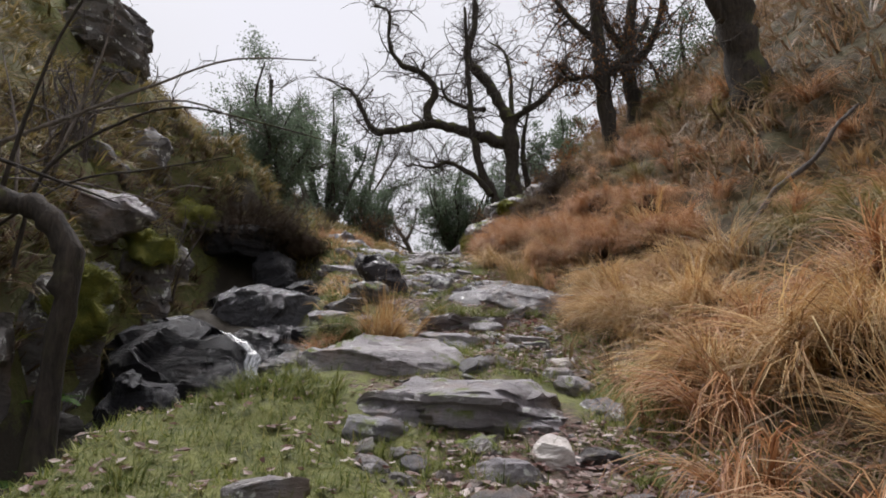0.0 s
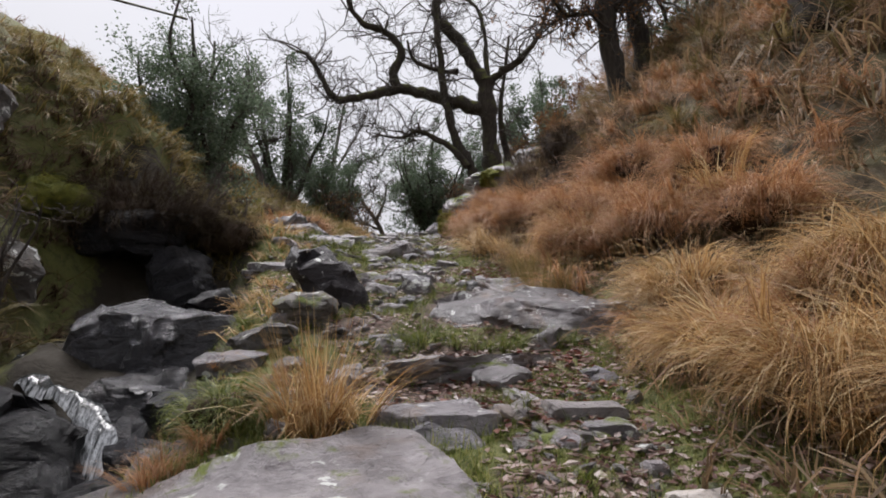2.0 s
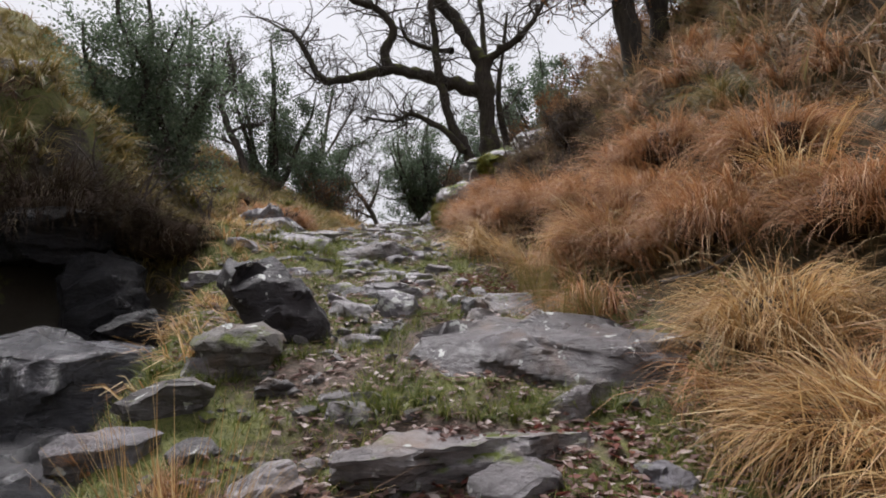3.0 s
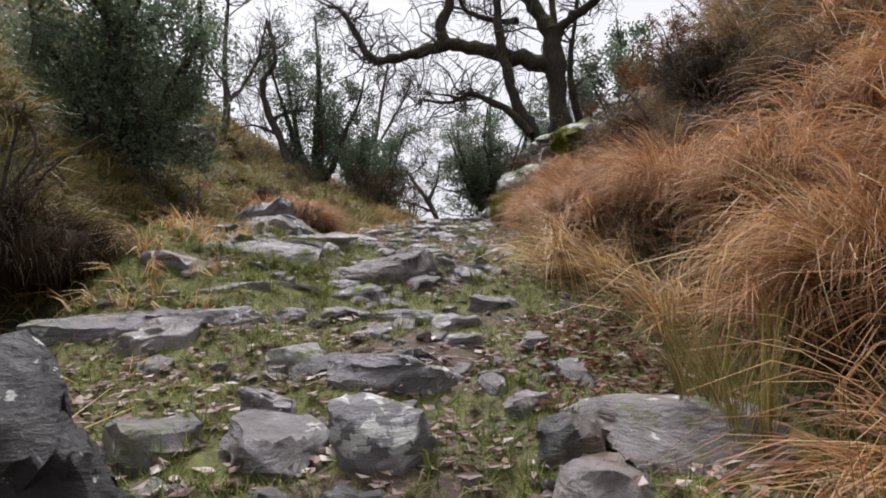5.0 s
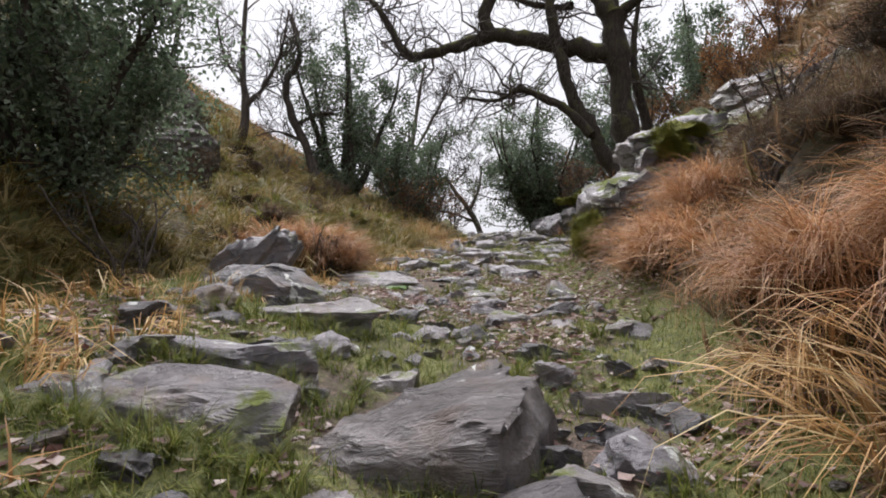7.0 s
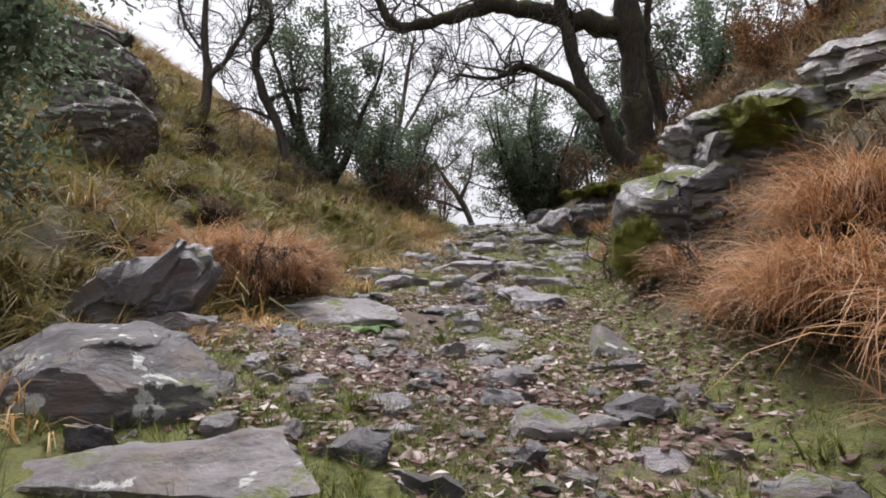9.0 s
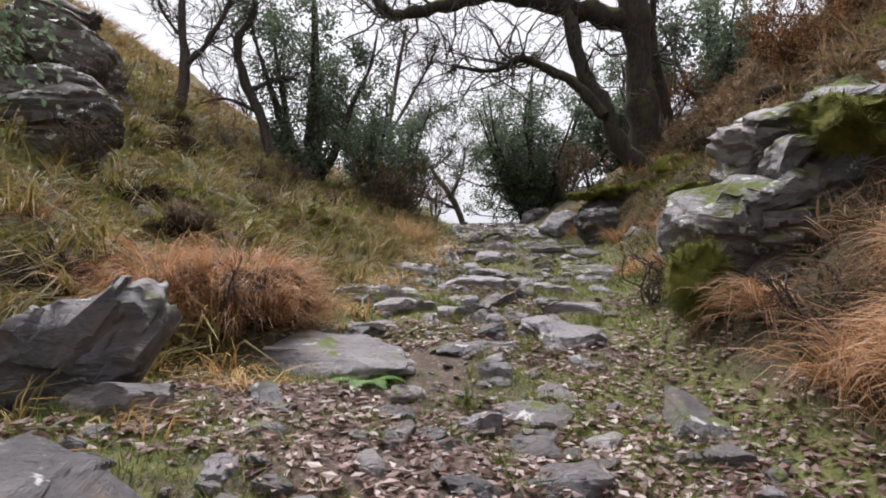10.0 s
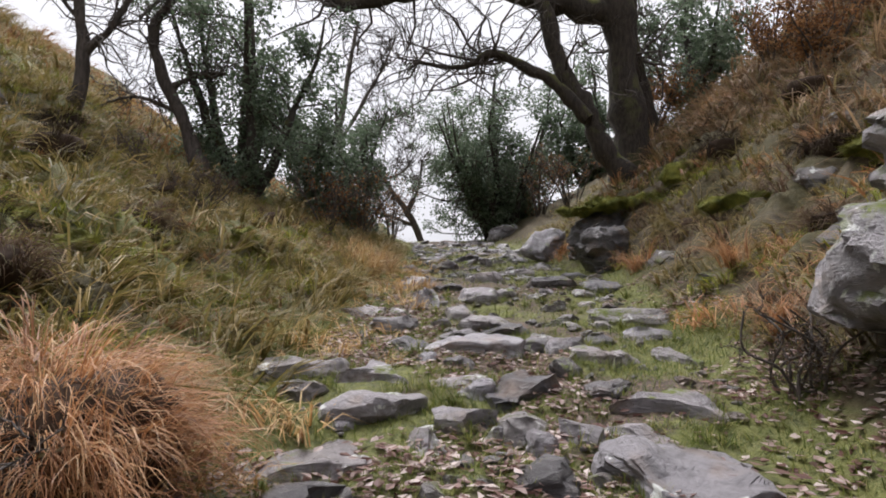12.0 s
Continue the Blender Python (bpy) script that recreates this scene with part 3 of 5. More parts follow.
stone(-1.66, 14.32, 2.91, 1.2, 0.5, 0.35, 14, 3, 4, "step", 18)
stone(-0.84, 14.80, 2.72, 0.33, 0.30, 0.30, 11, 3, 4, "block", 9)
stone(0.67, 10.87, 2.02, 0.32, 0.20, 0.20, 2, -2, -3, "flat", 9)
stone(-0.64, 10.73, 1.98, 0.36, 0.27, 0.20, 11, -4, -1, "flat", 9)
stone(0.07, 12.53, 2.33, 0.38, 0.21, 0.20, -3, -3, 4, "flat", 9)
stone(-0.67, 2.68, 0.49, 0.41, 0.31, 0.20, 3, -4, -1, "flat", 9)
stone(-0.24, 11.16, 2.05, 0.23, 0.20, 0.20, 14, -2, -5, "flat", 9)
stone(-1.73, 12.05, 2.42, 0.55, 0.22, 0.20, 12, -3, -3, "flat", 9)
stone(-1.43, 12.55, 2.67, 0.86, 0.28, 0.26, 6, 0, 3, "slab", 18)
stone(0.10, 15.12, 2.67, 0.40, 0.18, 0.20, -11, 1, 1, "flat", 9)
stone(0.63, 9.73, 1.83, 0.30, 0.27, 0.35, -7, 1, -2, "block", 9)
stone(0.17, 3.00, 0.46, 0.22, 0.20, 0.25, -5, -0, -2, "flat", 9)
stone(0.23, 13.41, 2.46, 0.56, 0.16, 0.20, -8, -1, -5, "flat", 9)
stone(0.51, 3.06, 0.52, 0.43, 0.32, 0.30, 3, 2, 3, "flat", 9)
stone(-1.01, 15.38, 2.73, 0.39, 0.24, 0.20, 9, 3, -3, "flat", 9)
stone(-1.49, 11.03, 2.17, 1.27, 0.42, 0.30, 17, 3, -4, "slab", 18)
stone(-0.16, 11.50, 2.13, 0.58, 0.25, 0.25, 9, 4, -5, "flat", 9)
stone(1.05, 5.09, 0.81, 0.46, 0.25, 0.20, -7, -0, -3, "flat", 9)
stone(-1.91, 19.26, 3.18, 0.70, 0.44, 0.28, 5, -0, -5, "flat", 9)
stone(-2.28, 15.15, 3.18, 0.98, 0.85, 0.6, 18, 5, 2, "boulder", 18)
stone(0.69, 5.23, 0.88, 0.23, 0.20, 0.30, -1, -3, -2, "flat", 9)
stone(-1.00, 18.66, 3.08, 0.77, 0.55, 0.25, 4, -1, 4, "lichen", 9)
stone(-0.79, 19.35, 3.23, 0.20, 0.20, 0.22, -2, 0, -2, "flat", 9)
stone(0.73, 3.27, 0.58, 0.24, 0.24, 0.20, -9, -4, -1, "quartz", 9)
stone(0.01, 15.72, 2.71, 0.38, 0.29, 0.20, 4, 1, -4, "flat", 9)
stone(0.41, 11.79, 2.20, 0.33, 0.19, 0.20, -2, 3, 1, "flat", 9)
stone(-0.62, 19.41, 3.26, 0.32, 0.24, 0.22, -10, 3, -1, "flat", 9)
stone(1.15, 5.34, 0.89, 0.32, 0.16, 0.18, -8, 2, 4, "quartz", 9)
stone(-1.08, 19.55, 3.21, 0.22, 0.20, 0.22, 2, 4, 1, "flat", 9)
stone(-1.22, 19.76, 3.28, 0.44, 0.33, 0.25, 5, 0, -4, "flat", 9)
stone(-1.47, 13.25, 2.74, 0.86, 0.3, 0.24, 9, 2, 2, "slab", 18)
stone(-1.74, 19.96, 3.35, 0.65, 0.58, 0.35, -4, 0, -0, "boulder", 9)
stone(-0.14, 5.96, 0.92, 0.47, 0.35, 0.22, 7, -4, 1, "flat", 9)
stone(-0.08, 19.76, 3.32, 0.60, 0.45, 0.20, -16, 1, 4, "flat", 9)
stone(-0.84, 17.94, 3.01, 0.31, 0.23, 0.28, 2, 3, 1, "flat", 9)
stone(-1.28, 7.48, 1.26, 0.59, 0.35, 0.30, 16, -0, -2, "flat", 9)
stone(-0.57, 16.44, 2.81, 0.42, 0.32, 0.18, 3, 1, -2, "flat", 9)
stone(-0.74, 20.25, 3.38, 0.55, 0.50, 0.30, 1, -2, -3, "block", 9)
stone(-0.92, 14.42, 2.66, 0.21, 0.20, 0.20, -1, -0, 3, "flat", 9)
stone(0.14, 6.45, 1.05, 0.79, 0.59, 0.26, -6, -4, -3, "flat", 9)
stone(-2.25, 20.14, 3.37, 0.35, 0.26, 0.20, -1, 3, 3, "flat", 9)
stone(-1.29, 20.40, 3.36, 0.53, 0.26, 0.20, -3, 3, 3, "flat", 9)
stone(-0.19, 7.94, 1.36, 0.40, 0.21, 0.30, 9, 0, 4, "flat", 9)
stone(0.95, 6.45, 1.04, 0.52, 0.39, 0.20, 1, 2, 3, "flat", 9)
stone(-2.45, 20.61, 3.46, 0.75, 0.46, 0.25, 5, 2, 0, "flat", 9)
stone(-2.60, 16.47, 3.15, 0.55, 0.41, 0.30, 13, -4, -3, "flat", 9)
stone(-0.16, 20.73, 3.48, 0.38, 0.28, 0.22, -7, 4, -4, "flat", 9)
stone(-0.66, 17.19, 2.89, 0.54, 0.41, 0.22, 8, 4, -4, "flat", 9)
stone(-1.15, 8.30, 1.53, 0.45, 0.22, 0.30, 7, -4, 4, "flat", 9)
stone(-1.14, 21.26, 3.54, 0.82, 0.53, 0.22, -8, -0, -1, "pale", 9)
stone(-0.35, 21.09, 3.53, 0.33, 0.24, 0.25, -2, -1, -4, "flat", 9)
stone(-2.02, 18.05, 3.13, 1.35, 0.8, 0.3, 2, 8, 4, "slab", 18)
stone(-1.39, 22.06, 3.62, 0.34, 0.25, 0.25, 5, -4, 4, "flat", 9)
stone(-1.89, 22.27, 3.67, 0.64, 0.57, 0.30, 3, -1, 4, "block", 9)
stone(-0.85, 22.32, 3.62, 0.77, 0.58, 0.25, -7, -2, 3, "flat", 9)
stone(-0.04, 18.85, 3.18, 0.78, 0.82, 0.20, 12, 5, 3, "slant", 18)
stone(0.47, 22.37, 3.68, 0.89, 0.66, 0.25, -11, -0, -0, "flat", 9)
stone(-1.79, 20.43, 3.42, 0.66, 0.49, 0.22, 0, 3, 3, "flat", 9)
stone(-2.30, 22.90, 3.73, 0.63, 0.47, 0.25, 6, -1, -4, "flat", 9)
stone(-0.96, 23.57, 3.90, 0.63, 0.47, 0.25, -3, 2, -3, "flat", 9)
stone(0.72, 24.02, 3.95, 0.52, 0.47, 0.30, -1, 1, -5, "block", 9)
stone(0.18, 24.49, 4.00, 0.88, 0.79, 0.28, -5, -2, 0, "block", 9)
stone(-0.47, 26.46, 4.12, 1.18, 0.89, 0.25, 4, -3, -4, "flat", 9)

# ---- larger rocks ----
def rock(name, label, at, size, turn, material, seed, cuts=22, box=5.0, planes=9, layers=0.35, category="rock"):
    ob = new(name, rock_mesh(name, rock_arrays(size, seed, cuts, box, planes, layers, False), material))
    ob.matrix_world = pose(*at, *turn)
    STONES.append((at[0], at[1], size[0] * 0.45, size[1] * 0.45, turn[2]))
    return tagged(ob, label, category)


def outcrop(label, blocks, material, seed, name="rock_outcrop"):
    """Split slate blocks; each is (the middle of its top, its size, its turn)."""
    root = tagged(new(name), label, "rock")
    root.matrix_world = pose(*blocks[0][0])
    for k, (at, size, turn) in enumerate(blocks):
        ob = new("block", rock_mesh("block", rock_arrays(size, seed * 10 + k, 22, 14.0, 6, 0.8, False), material))
        ob.parent = root
        ob.matrix_local = pose(*blocks[0][0]).inverted() @ pose(*at, *turn)
        STONES.append((at[0], at[1], size[0] * 0.45, size[1] * 0.45, turn[2]))
    return root


def stack(at, size, seed, count):
    """Blocks of a broken crag round a middle top."""
    rng = np.random.default_rng(seed)
    thick = size[2] / count
    return [((at[0] + rng.normal(0, 0.14) * size[0], at[1] + rng.normal(0, 0.14) * size[1], at[2] - 0.7 * thick * k),
             (size[0] * rng.uniform(0.6, 1.0), size[1] * rng.uniform(0.6, 1.0), thick * rng.uniform(1.8, 2.6)),
             (rng.normal(0, 8), rng.normal(0, 8), rng.uniform(0, 90))) for k in range(count)]


rock("stone_step", "broad rough grey slate outcrop forming a high step", (1.17, 8.65, 1.74), (2.6, 1.75, 0.95), (6, 6, -8), STEP_SLATE, 11, 32, 6.0, 10, 0.5)
rock("boulder", "tall dark leaning slate boulder with white lichen spots", (-1.06, 9.17, 2.26), (0.54, 0.55, 1.15), (0, -30, -8), SPOTTED_SLATE, 3, 26, 5.0, 9, 0.1)
rock("rock_slab", "thick grey slate slab jutting from the path edge", (-0.95, 8.45, 1.7), (0.62, 0.48, 0.4), (6, 4, -6), CRAG, 4, 18, 9.0)
rock("rock_slab", "dark slate slab in the broken path edge", (-1.2, 7.95, 1.45), (0.6, 0.45, 0.4), (4, -6, 12), CRAG, 5, 18, 9.0)
rock("boulder", "grey leaning slate rock with white lichen beside bracken", (-3.4, 16.6, 3.36), (1.5, 0.95, 0.7), (0, -48, 8), LICHEN_SLATE, 13, 26, 10.0)
rock("wet_rock", "large wet rock beside the waterfall, gully shade in its colour", (-2.85, 6.8, 1.12), (1.6, 1.15, 1.5), (6, -4, 12), SHADED_WET_ROCK, 14, 26, 4.0, 9, 0.08)
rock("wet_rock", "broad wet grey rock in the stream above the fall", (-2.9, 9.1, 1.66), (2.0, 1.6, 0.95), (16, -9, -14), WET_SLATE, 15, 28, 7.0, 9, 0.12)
rock("wet_rock", "wet rock in the stream pool, gully shade in its colour", (-2.6, 5.7, 0.62), (0.8, 0.75, 0.95), (0, 6, 40), SHADED_WET_ROCK, 16)
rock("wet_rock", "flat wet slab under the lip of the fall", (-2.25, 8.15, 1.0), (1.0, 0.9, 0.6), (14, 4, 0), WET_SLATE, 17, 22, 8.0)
rock("wet_rock", "wet rock behind the falling water, gully shade in its colour", (-2.35, 7.72, 0.74), (0.9, 0.5, 0.9), (8, 0, 10), SHADED_WET_ROCK, 37)
rock("wet_rock", "wet rock beside the falling water, gully shade in its colour", (-1.72, 7.55, 0.98), (0.6, 1.0, 1.1), (4, 8, 10), SHADED_WET_ROCK, 38)
rock("wet_rock", "rock wall at the mouth of a hollow, shade in its dark colour", (-2.95, 10.6, 2.35), (0.9, 0.9, 1.6), (0, -10, 10), SHADED_WET_ROCK, 18)
rock("wet_rock", "wet rock in the stream bed, gully shade in its dark colour", (-2.2, 9.9, 1.8), (0.8, 0.6, 0.7), (6, 14, 30), SHADED_WET_ROCK, 31)
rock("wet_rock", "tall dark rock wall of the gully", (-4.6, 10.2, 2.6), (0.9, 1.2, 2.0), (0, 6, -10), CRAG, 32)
rock("rock", "overhanging rock above the hollow of the stream, shade in its dark colour", (-3.8, 10.9, 2.9), (2.1, 1.3, 0.7), (4, 3, 6), SHADED_WET_ROCK, 39)
rock("rock", "brown mossy rock standing in the gully wall", (-3.85, 8.0, 2.15), (0.9, 1.1, 1.9), (4, 8, 20), CRAG, 40, 26, 4.0)
rock("rock", "mossy rock standing in the gully wall", (-3.55, 5.7, 1.55), (0.8, 1.2, 1.9), (0, 8, 10), CRAG, 35, 22, 4.0)
rock("rock", "mossy rock at the foot of the gully wall", (-3.4, 4.2, 1.15), (0.7, 1.0, 1.6), (0, 6, -10), CRAG, 36, 22, 4.0)
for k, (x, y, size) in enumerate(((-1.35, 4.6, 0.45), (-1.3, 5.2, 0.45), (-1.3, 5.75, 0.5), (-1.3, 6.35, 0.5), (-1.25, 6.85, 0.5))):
    rock("wet_rock", "wet rock in the broken edge of the path, gully shade in its colour", (x, y, float(ground_height(x, y)) + 0.03), (size * 1.25, size, size * 0.8), (6, -10, 47 * k), SHADED_WET_ROCK, 41 + k, 12, 8.0)
for k, (x, y, size) in enumerate(((-1.05, 5.0, 0.42), (-1.1, 5.6, 0.5), (-0.95, 6.2, 0.46), (-1.15, 6.1, 0.4), (-0.8, 6.6, 0.42), (-1.1, 6.6, 0.45))):
    rock("rock", "rough dark slate rock in the path edge", (x, y, float(ground_height(x, y)) + 0.02), (size * 1.3, size, size * 0.5), (5, -6, 31 * k), DARK_SLATE, 61 + k, 10, 9.0)
outcrop("grey weathered crag standing out of the bank", stack((-6.7, 11.0, 7.3), (1.9, 1.5, 2.4), 19, 5), CRAG, 19, "crag")
rock("rock", "pale wet rock in the mossy bank", (-4.15, 7.1, 2.7), (1.5, 0.8, 0.8), (12, 14, 20), SLATE, 20)
outcrop("layered grey slate outcrop with a sharp prow", [
    ((1.15, 19.15, 4.56), (1.15, 1.2, 0.85), (8, -12, 22)),
    ((1.72, 19.5, 5.18), (1.05, 1.0, 0.85), (6, -8, 12)),
    ((2.5, 19.2, 5.4), (1.2, 1.2, 0.9), (8, -10, 30)),
    ((1.85, 18.8, 4.82), (1.05, 0.8, 1.0), (14, -10, 8)),
    ((1.5, 18.95, 4.2), (0.9, 0.7, 0.7), (4, -6, 30)),
    ((3.2, 18.9, 5.75), (1.3, 1.1, 0.8), (10, -14, 10)),
], OUTCROP_SLATE, 21)
outcrop("slate ledge in the heathery bank", [
    ((2.7, 17.7, 5.05), (1.1, 0.8, 0.7), (8, -20, 12)),
    ((3.4, 17.6, 5.45), (1.0, 0.8, 0.7), (8, -22, -6)),
], OUTCROP_SLATE, 23)
outcrop("moss-topped dark rock ledge below the oak", [
    ((1.7, 27.7, 5.3), (1.3, 1.1, 1.0), (4, -9, 10)),
    ((2.7, 27.9, 5.5), (1.4, 1.2, 1.1), (2, -6, -8)),
    ((3.7, 28.0, 5.75), (1.3, 1.2, 1.1), (2, -10, 12)),
], DARK_SLATE, 24, "rock_ledge")
rock("rock_ledge", "grey rock ledge beside the path", (1.3, 26.0, 4.85), (1.0, 0.8, 1.0), (0, -10, 30), DARK_SLATE, 25)
rock("rock_slab", "leaning slate slab with a bright face", (0.85, 29.0, 4.95), (1.2, 0.7, 0.5), (10, -36, 50), SLATE, 26)
rock("rock", "pale rock at the foot of a holly", (0.7, 38.5, 5.9), (1.3, 1.0, 0.9), (0, -20, 10), SLATE, 27, 12)
outcrop("grey heathery crag on the far hillside", stack((-9.6, 25.5, 9.2), (2.2, 2.0, 3.4), 28, 6), CRAG, 28, "crag")
outcrop("grey broken crag on the far hillside", stack((-7.4, 22.3, 6.7), (1.7, 1.5, 2.0), 29, 5), CRAG, 29, "crag")
rock("rock", "pale rock in the far hillside grass", (-7.2, 24.5, 5.9), (0.9, 0.8, 0.9), (0, 20, 50), CRAG, 30, 10)
for k, (x, y, size) in enumerate(((-3.75, 7.9, 0.8), (-4.2, 9.4, 1.0), (-4.7, 8.2, 0.9), (-3.3, 5.6, 0.6), (-4.0, 6.8, 0.7), (-5.2, 9.8, 1.1), (-4.9, 12.2, 0.9))):
    rock("rock", "mossy grey rock jutting from the stream bank", (x, y, float(ground_height(x, y)) + 0.22 * size), (size, size * 0.8, size * 0.8), (10, 18, 40 * k), CRAG, 360 + k, 12)

for k, (x, y, size) in enumerate(((2.2, 21.5, 0.5), (3.1, 23.2, 0.6), (1.7, 24.2, 0.5), (4.3, 24.5, 0.6), (3.2, 25.6, 0.5), (1.5, 22.6, 0.35))):
    rock("rock", "mossy slate rock half buried in the slope", (x, y, float(ground_height(x, y)) + 0.08 * size), (size, size * 0.8, size * 0.7), (8, -14, 50 * k), CRAG, 380 + k, 10)

# ---- the stream ----
def build_stream():
    line = [(-3.5, 11.2, 1.5), (-3.4, 10.6, 1.42), (-3.5, 9.9, 1.34), (-3.7, 9.2, 1.2), (-3.45, 8.5, 1.08), (-3.0, 8.1, 0.98), (-2.6, 7.85, 0.9), (-2.34, 7.6, 0.76), (-2.2, 7.42, 0.5),
            (-2.04, 7.22, 0.24), (-1.98, 6.9, 0.12), (-2.05, 6.3, 0.06), (-2.15, 5.4, 0.0), (-2.3, 4.0, -0.15), (-2.4, 2.0, -0.35), (-2.6, -1.0, -0.7), (-2.8, -5.0, -1.2)]
    p = smooth_line(line, 200)
    cols = np.linspace(-1, 1, 15)
    half = table(-p[:, 1], [(-11.5, 0.25), (-9, 0.22), (-8, 0.16), (-7.5, 0.15), (-7.2, 0.2), (-6.6, 0.4), (-5.2, 0.5), (5, 0.6)])
    gx = p[:, :1] + cols[None] * half[:, None]
    gy = p[:, 1:2] + 0 * gx
    gz = p[:, 2:] + 0.07 * fbm(gx * 7, gy * 5, 60, 3) - 0.06 * cols[None] ** 2
    i = np.arange(199)[:, None] * 15 + np.arange(14)[None]
    faces = np.stack([i, i + 1, i + 16, i + 15], -1).reshape(-1, 4)
    data = mesh_from("stream", np.stack([gx, gy, gz], -1).reshape(-1, 3), faces, WATER)
    tagged(new("stream", data), "clear stream falling white over wet rocks coloured dark for shade", "stream", kind="structure")


build_stream()


# ---- trees ----
def tree(name, label, category, limbs, seed, twig=(26, 2.2, 3), bark=BARK, gnarl=0.5, rise=0.12, leaves=None, fine=0.006, start=0.2):
    """limbs: (points, first radius, last radius); the first is the trunk. leaves: (count, length, width, spread, material)."""
    root = tagged(new(name), label, category)
    root.location = limbs[0][0][0]
    base = np.array(root.location)
    rng = np.random.default_rng(seed)
    tips, fringe = [], []
    for k, (points, r0, r1) in enumerate(limbs):
        line, r, arrays = limb(np.array(points) - base, r0, r1, seed + k, 10 if r0 > 0.1 else 6)
        if k == 0:
            flare = 1 + 0.4 * np.exp(-np.arange(len(line)) / 1.5)
            arrays = tube(line, r * flare, 12)
        part("trunk" if k == 0 else "limb", arrays, bark, root)
        amount = max(2, int(twig[0] * len(points) / 8 * (0.4 if k == 0 else 1)))
        fringe += twigs(line, r, rng, amount, twig[1] * (0.6 + 0.4 * min(1, r0 / 0.15)), twig[2], gnarl, rise, 0.45 if k == 0 else start, tips, 0.5, 0.55, fine)
    part("twigwork", joined([a for a in fringe if a[1].shape[1] == 4]), TWIG, root)
    if leaves:
        count, length, width, spread, material = leaves
        tips = np.array(tips)
        at = tips[rng.integers(0, len(tips), count)]
        part("crown", leaf_arrays(at, rng, length, width, spread), material, root, "glossy dark evergreen leaves" if material is HOLLY_LEAF else "sparse dead brown leaves", False)
    return root


def flat_line(y, pairs, depth=0.0):
    """Points of a limb that spreads across the valley, at y and running back by depth."""
    return [(x, y + depth * k / max(1, len(pairs) - 1), z) for k, (x, z) in enumerate(pairs)]


tree("oak_tree", "old bare oak with twisted mossy limbs on the bank", "tree", [
    (flat_line(32, [(3.7, 6.2), (3.56, 8.3), (3.46, 10.5), (3.36, 12.4)]), 0.5, 0.4),
    (flat_line(32, [(3.36, 12.4), (2.79, 13.3), (2.03, 14.7), (1.16, 15.7), (0.92, 16.5), (1.26, 18), (1.3, 19.4), (1.02, 21.5)], 1.0), 0.36, 0.12),
    (flat_line(32, [(3.36, 12.4), (4.2, 12.9), (5.14, 13.5), (5.9, 14.5), (6.4, 15.9)], -1.0), 0.26, 0.07),
    (flat_line(32, [(3.4, 11.0), (1.73, 11.45), (0.16, 11.9), (-0.94, 12.1), (-2.34, 11.85), (-3.9, 11.6), (-4.55, 12.1), (-4.9, 12.9), (-5.6, 14), (-6.2, 14.2)], 0.6), 0.34, 0.07),
    (flat_line(32.3, [(-0.95, 12.1), (-1.28, 12.85), (-0.85, 14), (-1.67, 15), (-2.8, 15.4), (-3.5, 16.6), (-3.54, 18.3), (-4.4, 18.6)], -0.8), 0.26, 0.07),
    (flat_line(32, [(3.43, 12.5), (3.39, 15.1), (3.04, 16.8), (2.23, 17.6)], 1.5), 0.15, 0.05),
    (flat_line(32.4, [(1.94, 13.1), (1.06, 13.25), (-0.2, 13.85), (-0.56, 15)], 0.6), 0.18, 0.05),
    (flat_line(31, [(2.3, 7.9), (1.55, 8.8), (0.79, 9.3), (-0.06, 9.65), (-0.5, 9.4), (-1.06, 9.3), (-2.05, 9.5)]), 0.17, 0.04),
    (flat_line(31.3, [(3.3, 6.4), (2.75, 7.3), (2.43, 8.07), (1.87, 9.1), (1.45, 10.6), (1.2, 12), (1.04, 14), (0.87, 16), (0.67, 18.7)], 0.3), 0.32, 0.08),
    (flat_line(33, [(4.5, 7.2), (4.56, 8.8), (4.22, 11.2), (4.5, 13.2), (4.8, 15.5)], 0.5), 0.22, 0.07),
], 41, (40, 2.7, 3), MOSSY_BARK, 0.55, 0.1, fine=0.01, start=0.35)

tree("oak_tree", "dark straight-stemmed bare oak on the slope", "tree", [
    ([(4.5, 15.5, 5.2), (4.35, 15.6, 6.6), (4.2, 15.7, 7.8), (4.15, 15.9, 9.3), (4.0, 16, 11.5)], 0.27, 0.14),
    ([(4.25, 15.7, 7.6), (3.8, 15.6, 7.9), (3.3, 15.5, 7.8), (2.9, 15.5, 8.3)], 0.08, 0.03),
    ([(4.2, 15.7, 7.9), (4.9, 15.8, 8.6), (5.6, 16, 9.9)], 0.12, 0.05),
    ([(4.15, 15.9, 9.0), (3.4, 16, 9.8), (2.7, 16.1, 10.8)], 0.11, 0.04),
], 42, (80, 1.9, 3), MOSSY_BARK, 0.55, 0.0, (2600, 0.08, 0.045, 0.03, BRACKEN), 0.006)
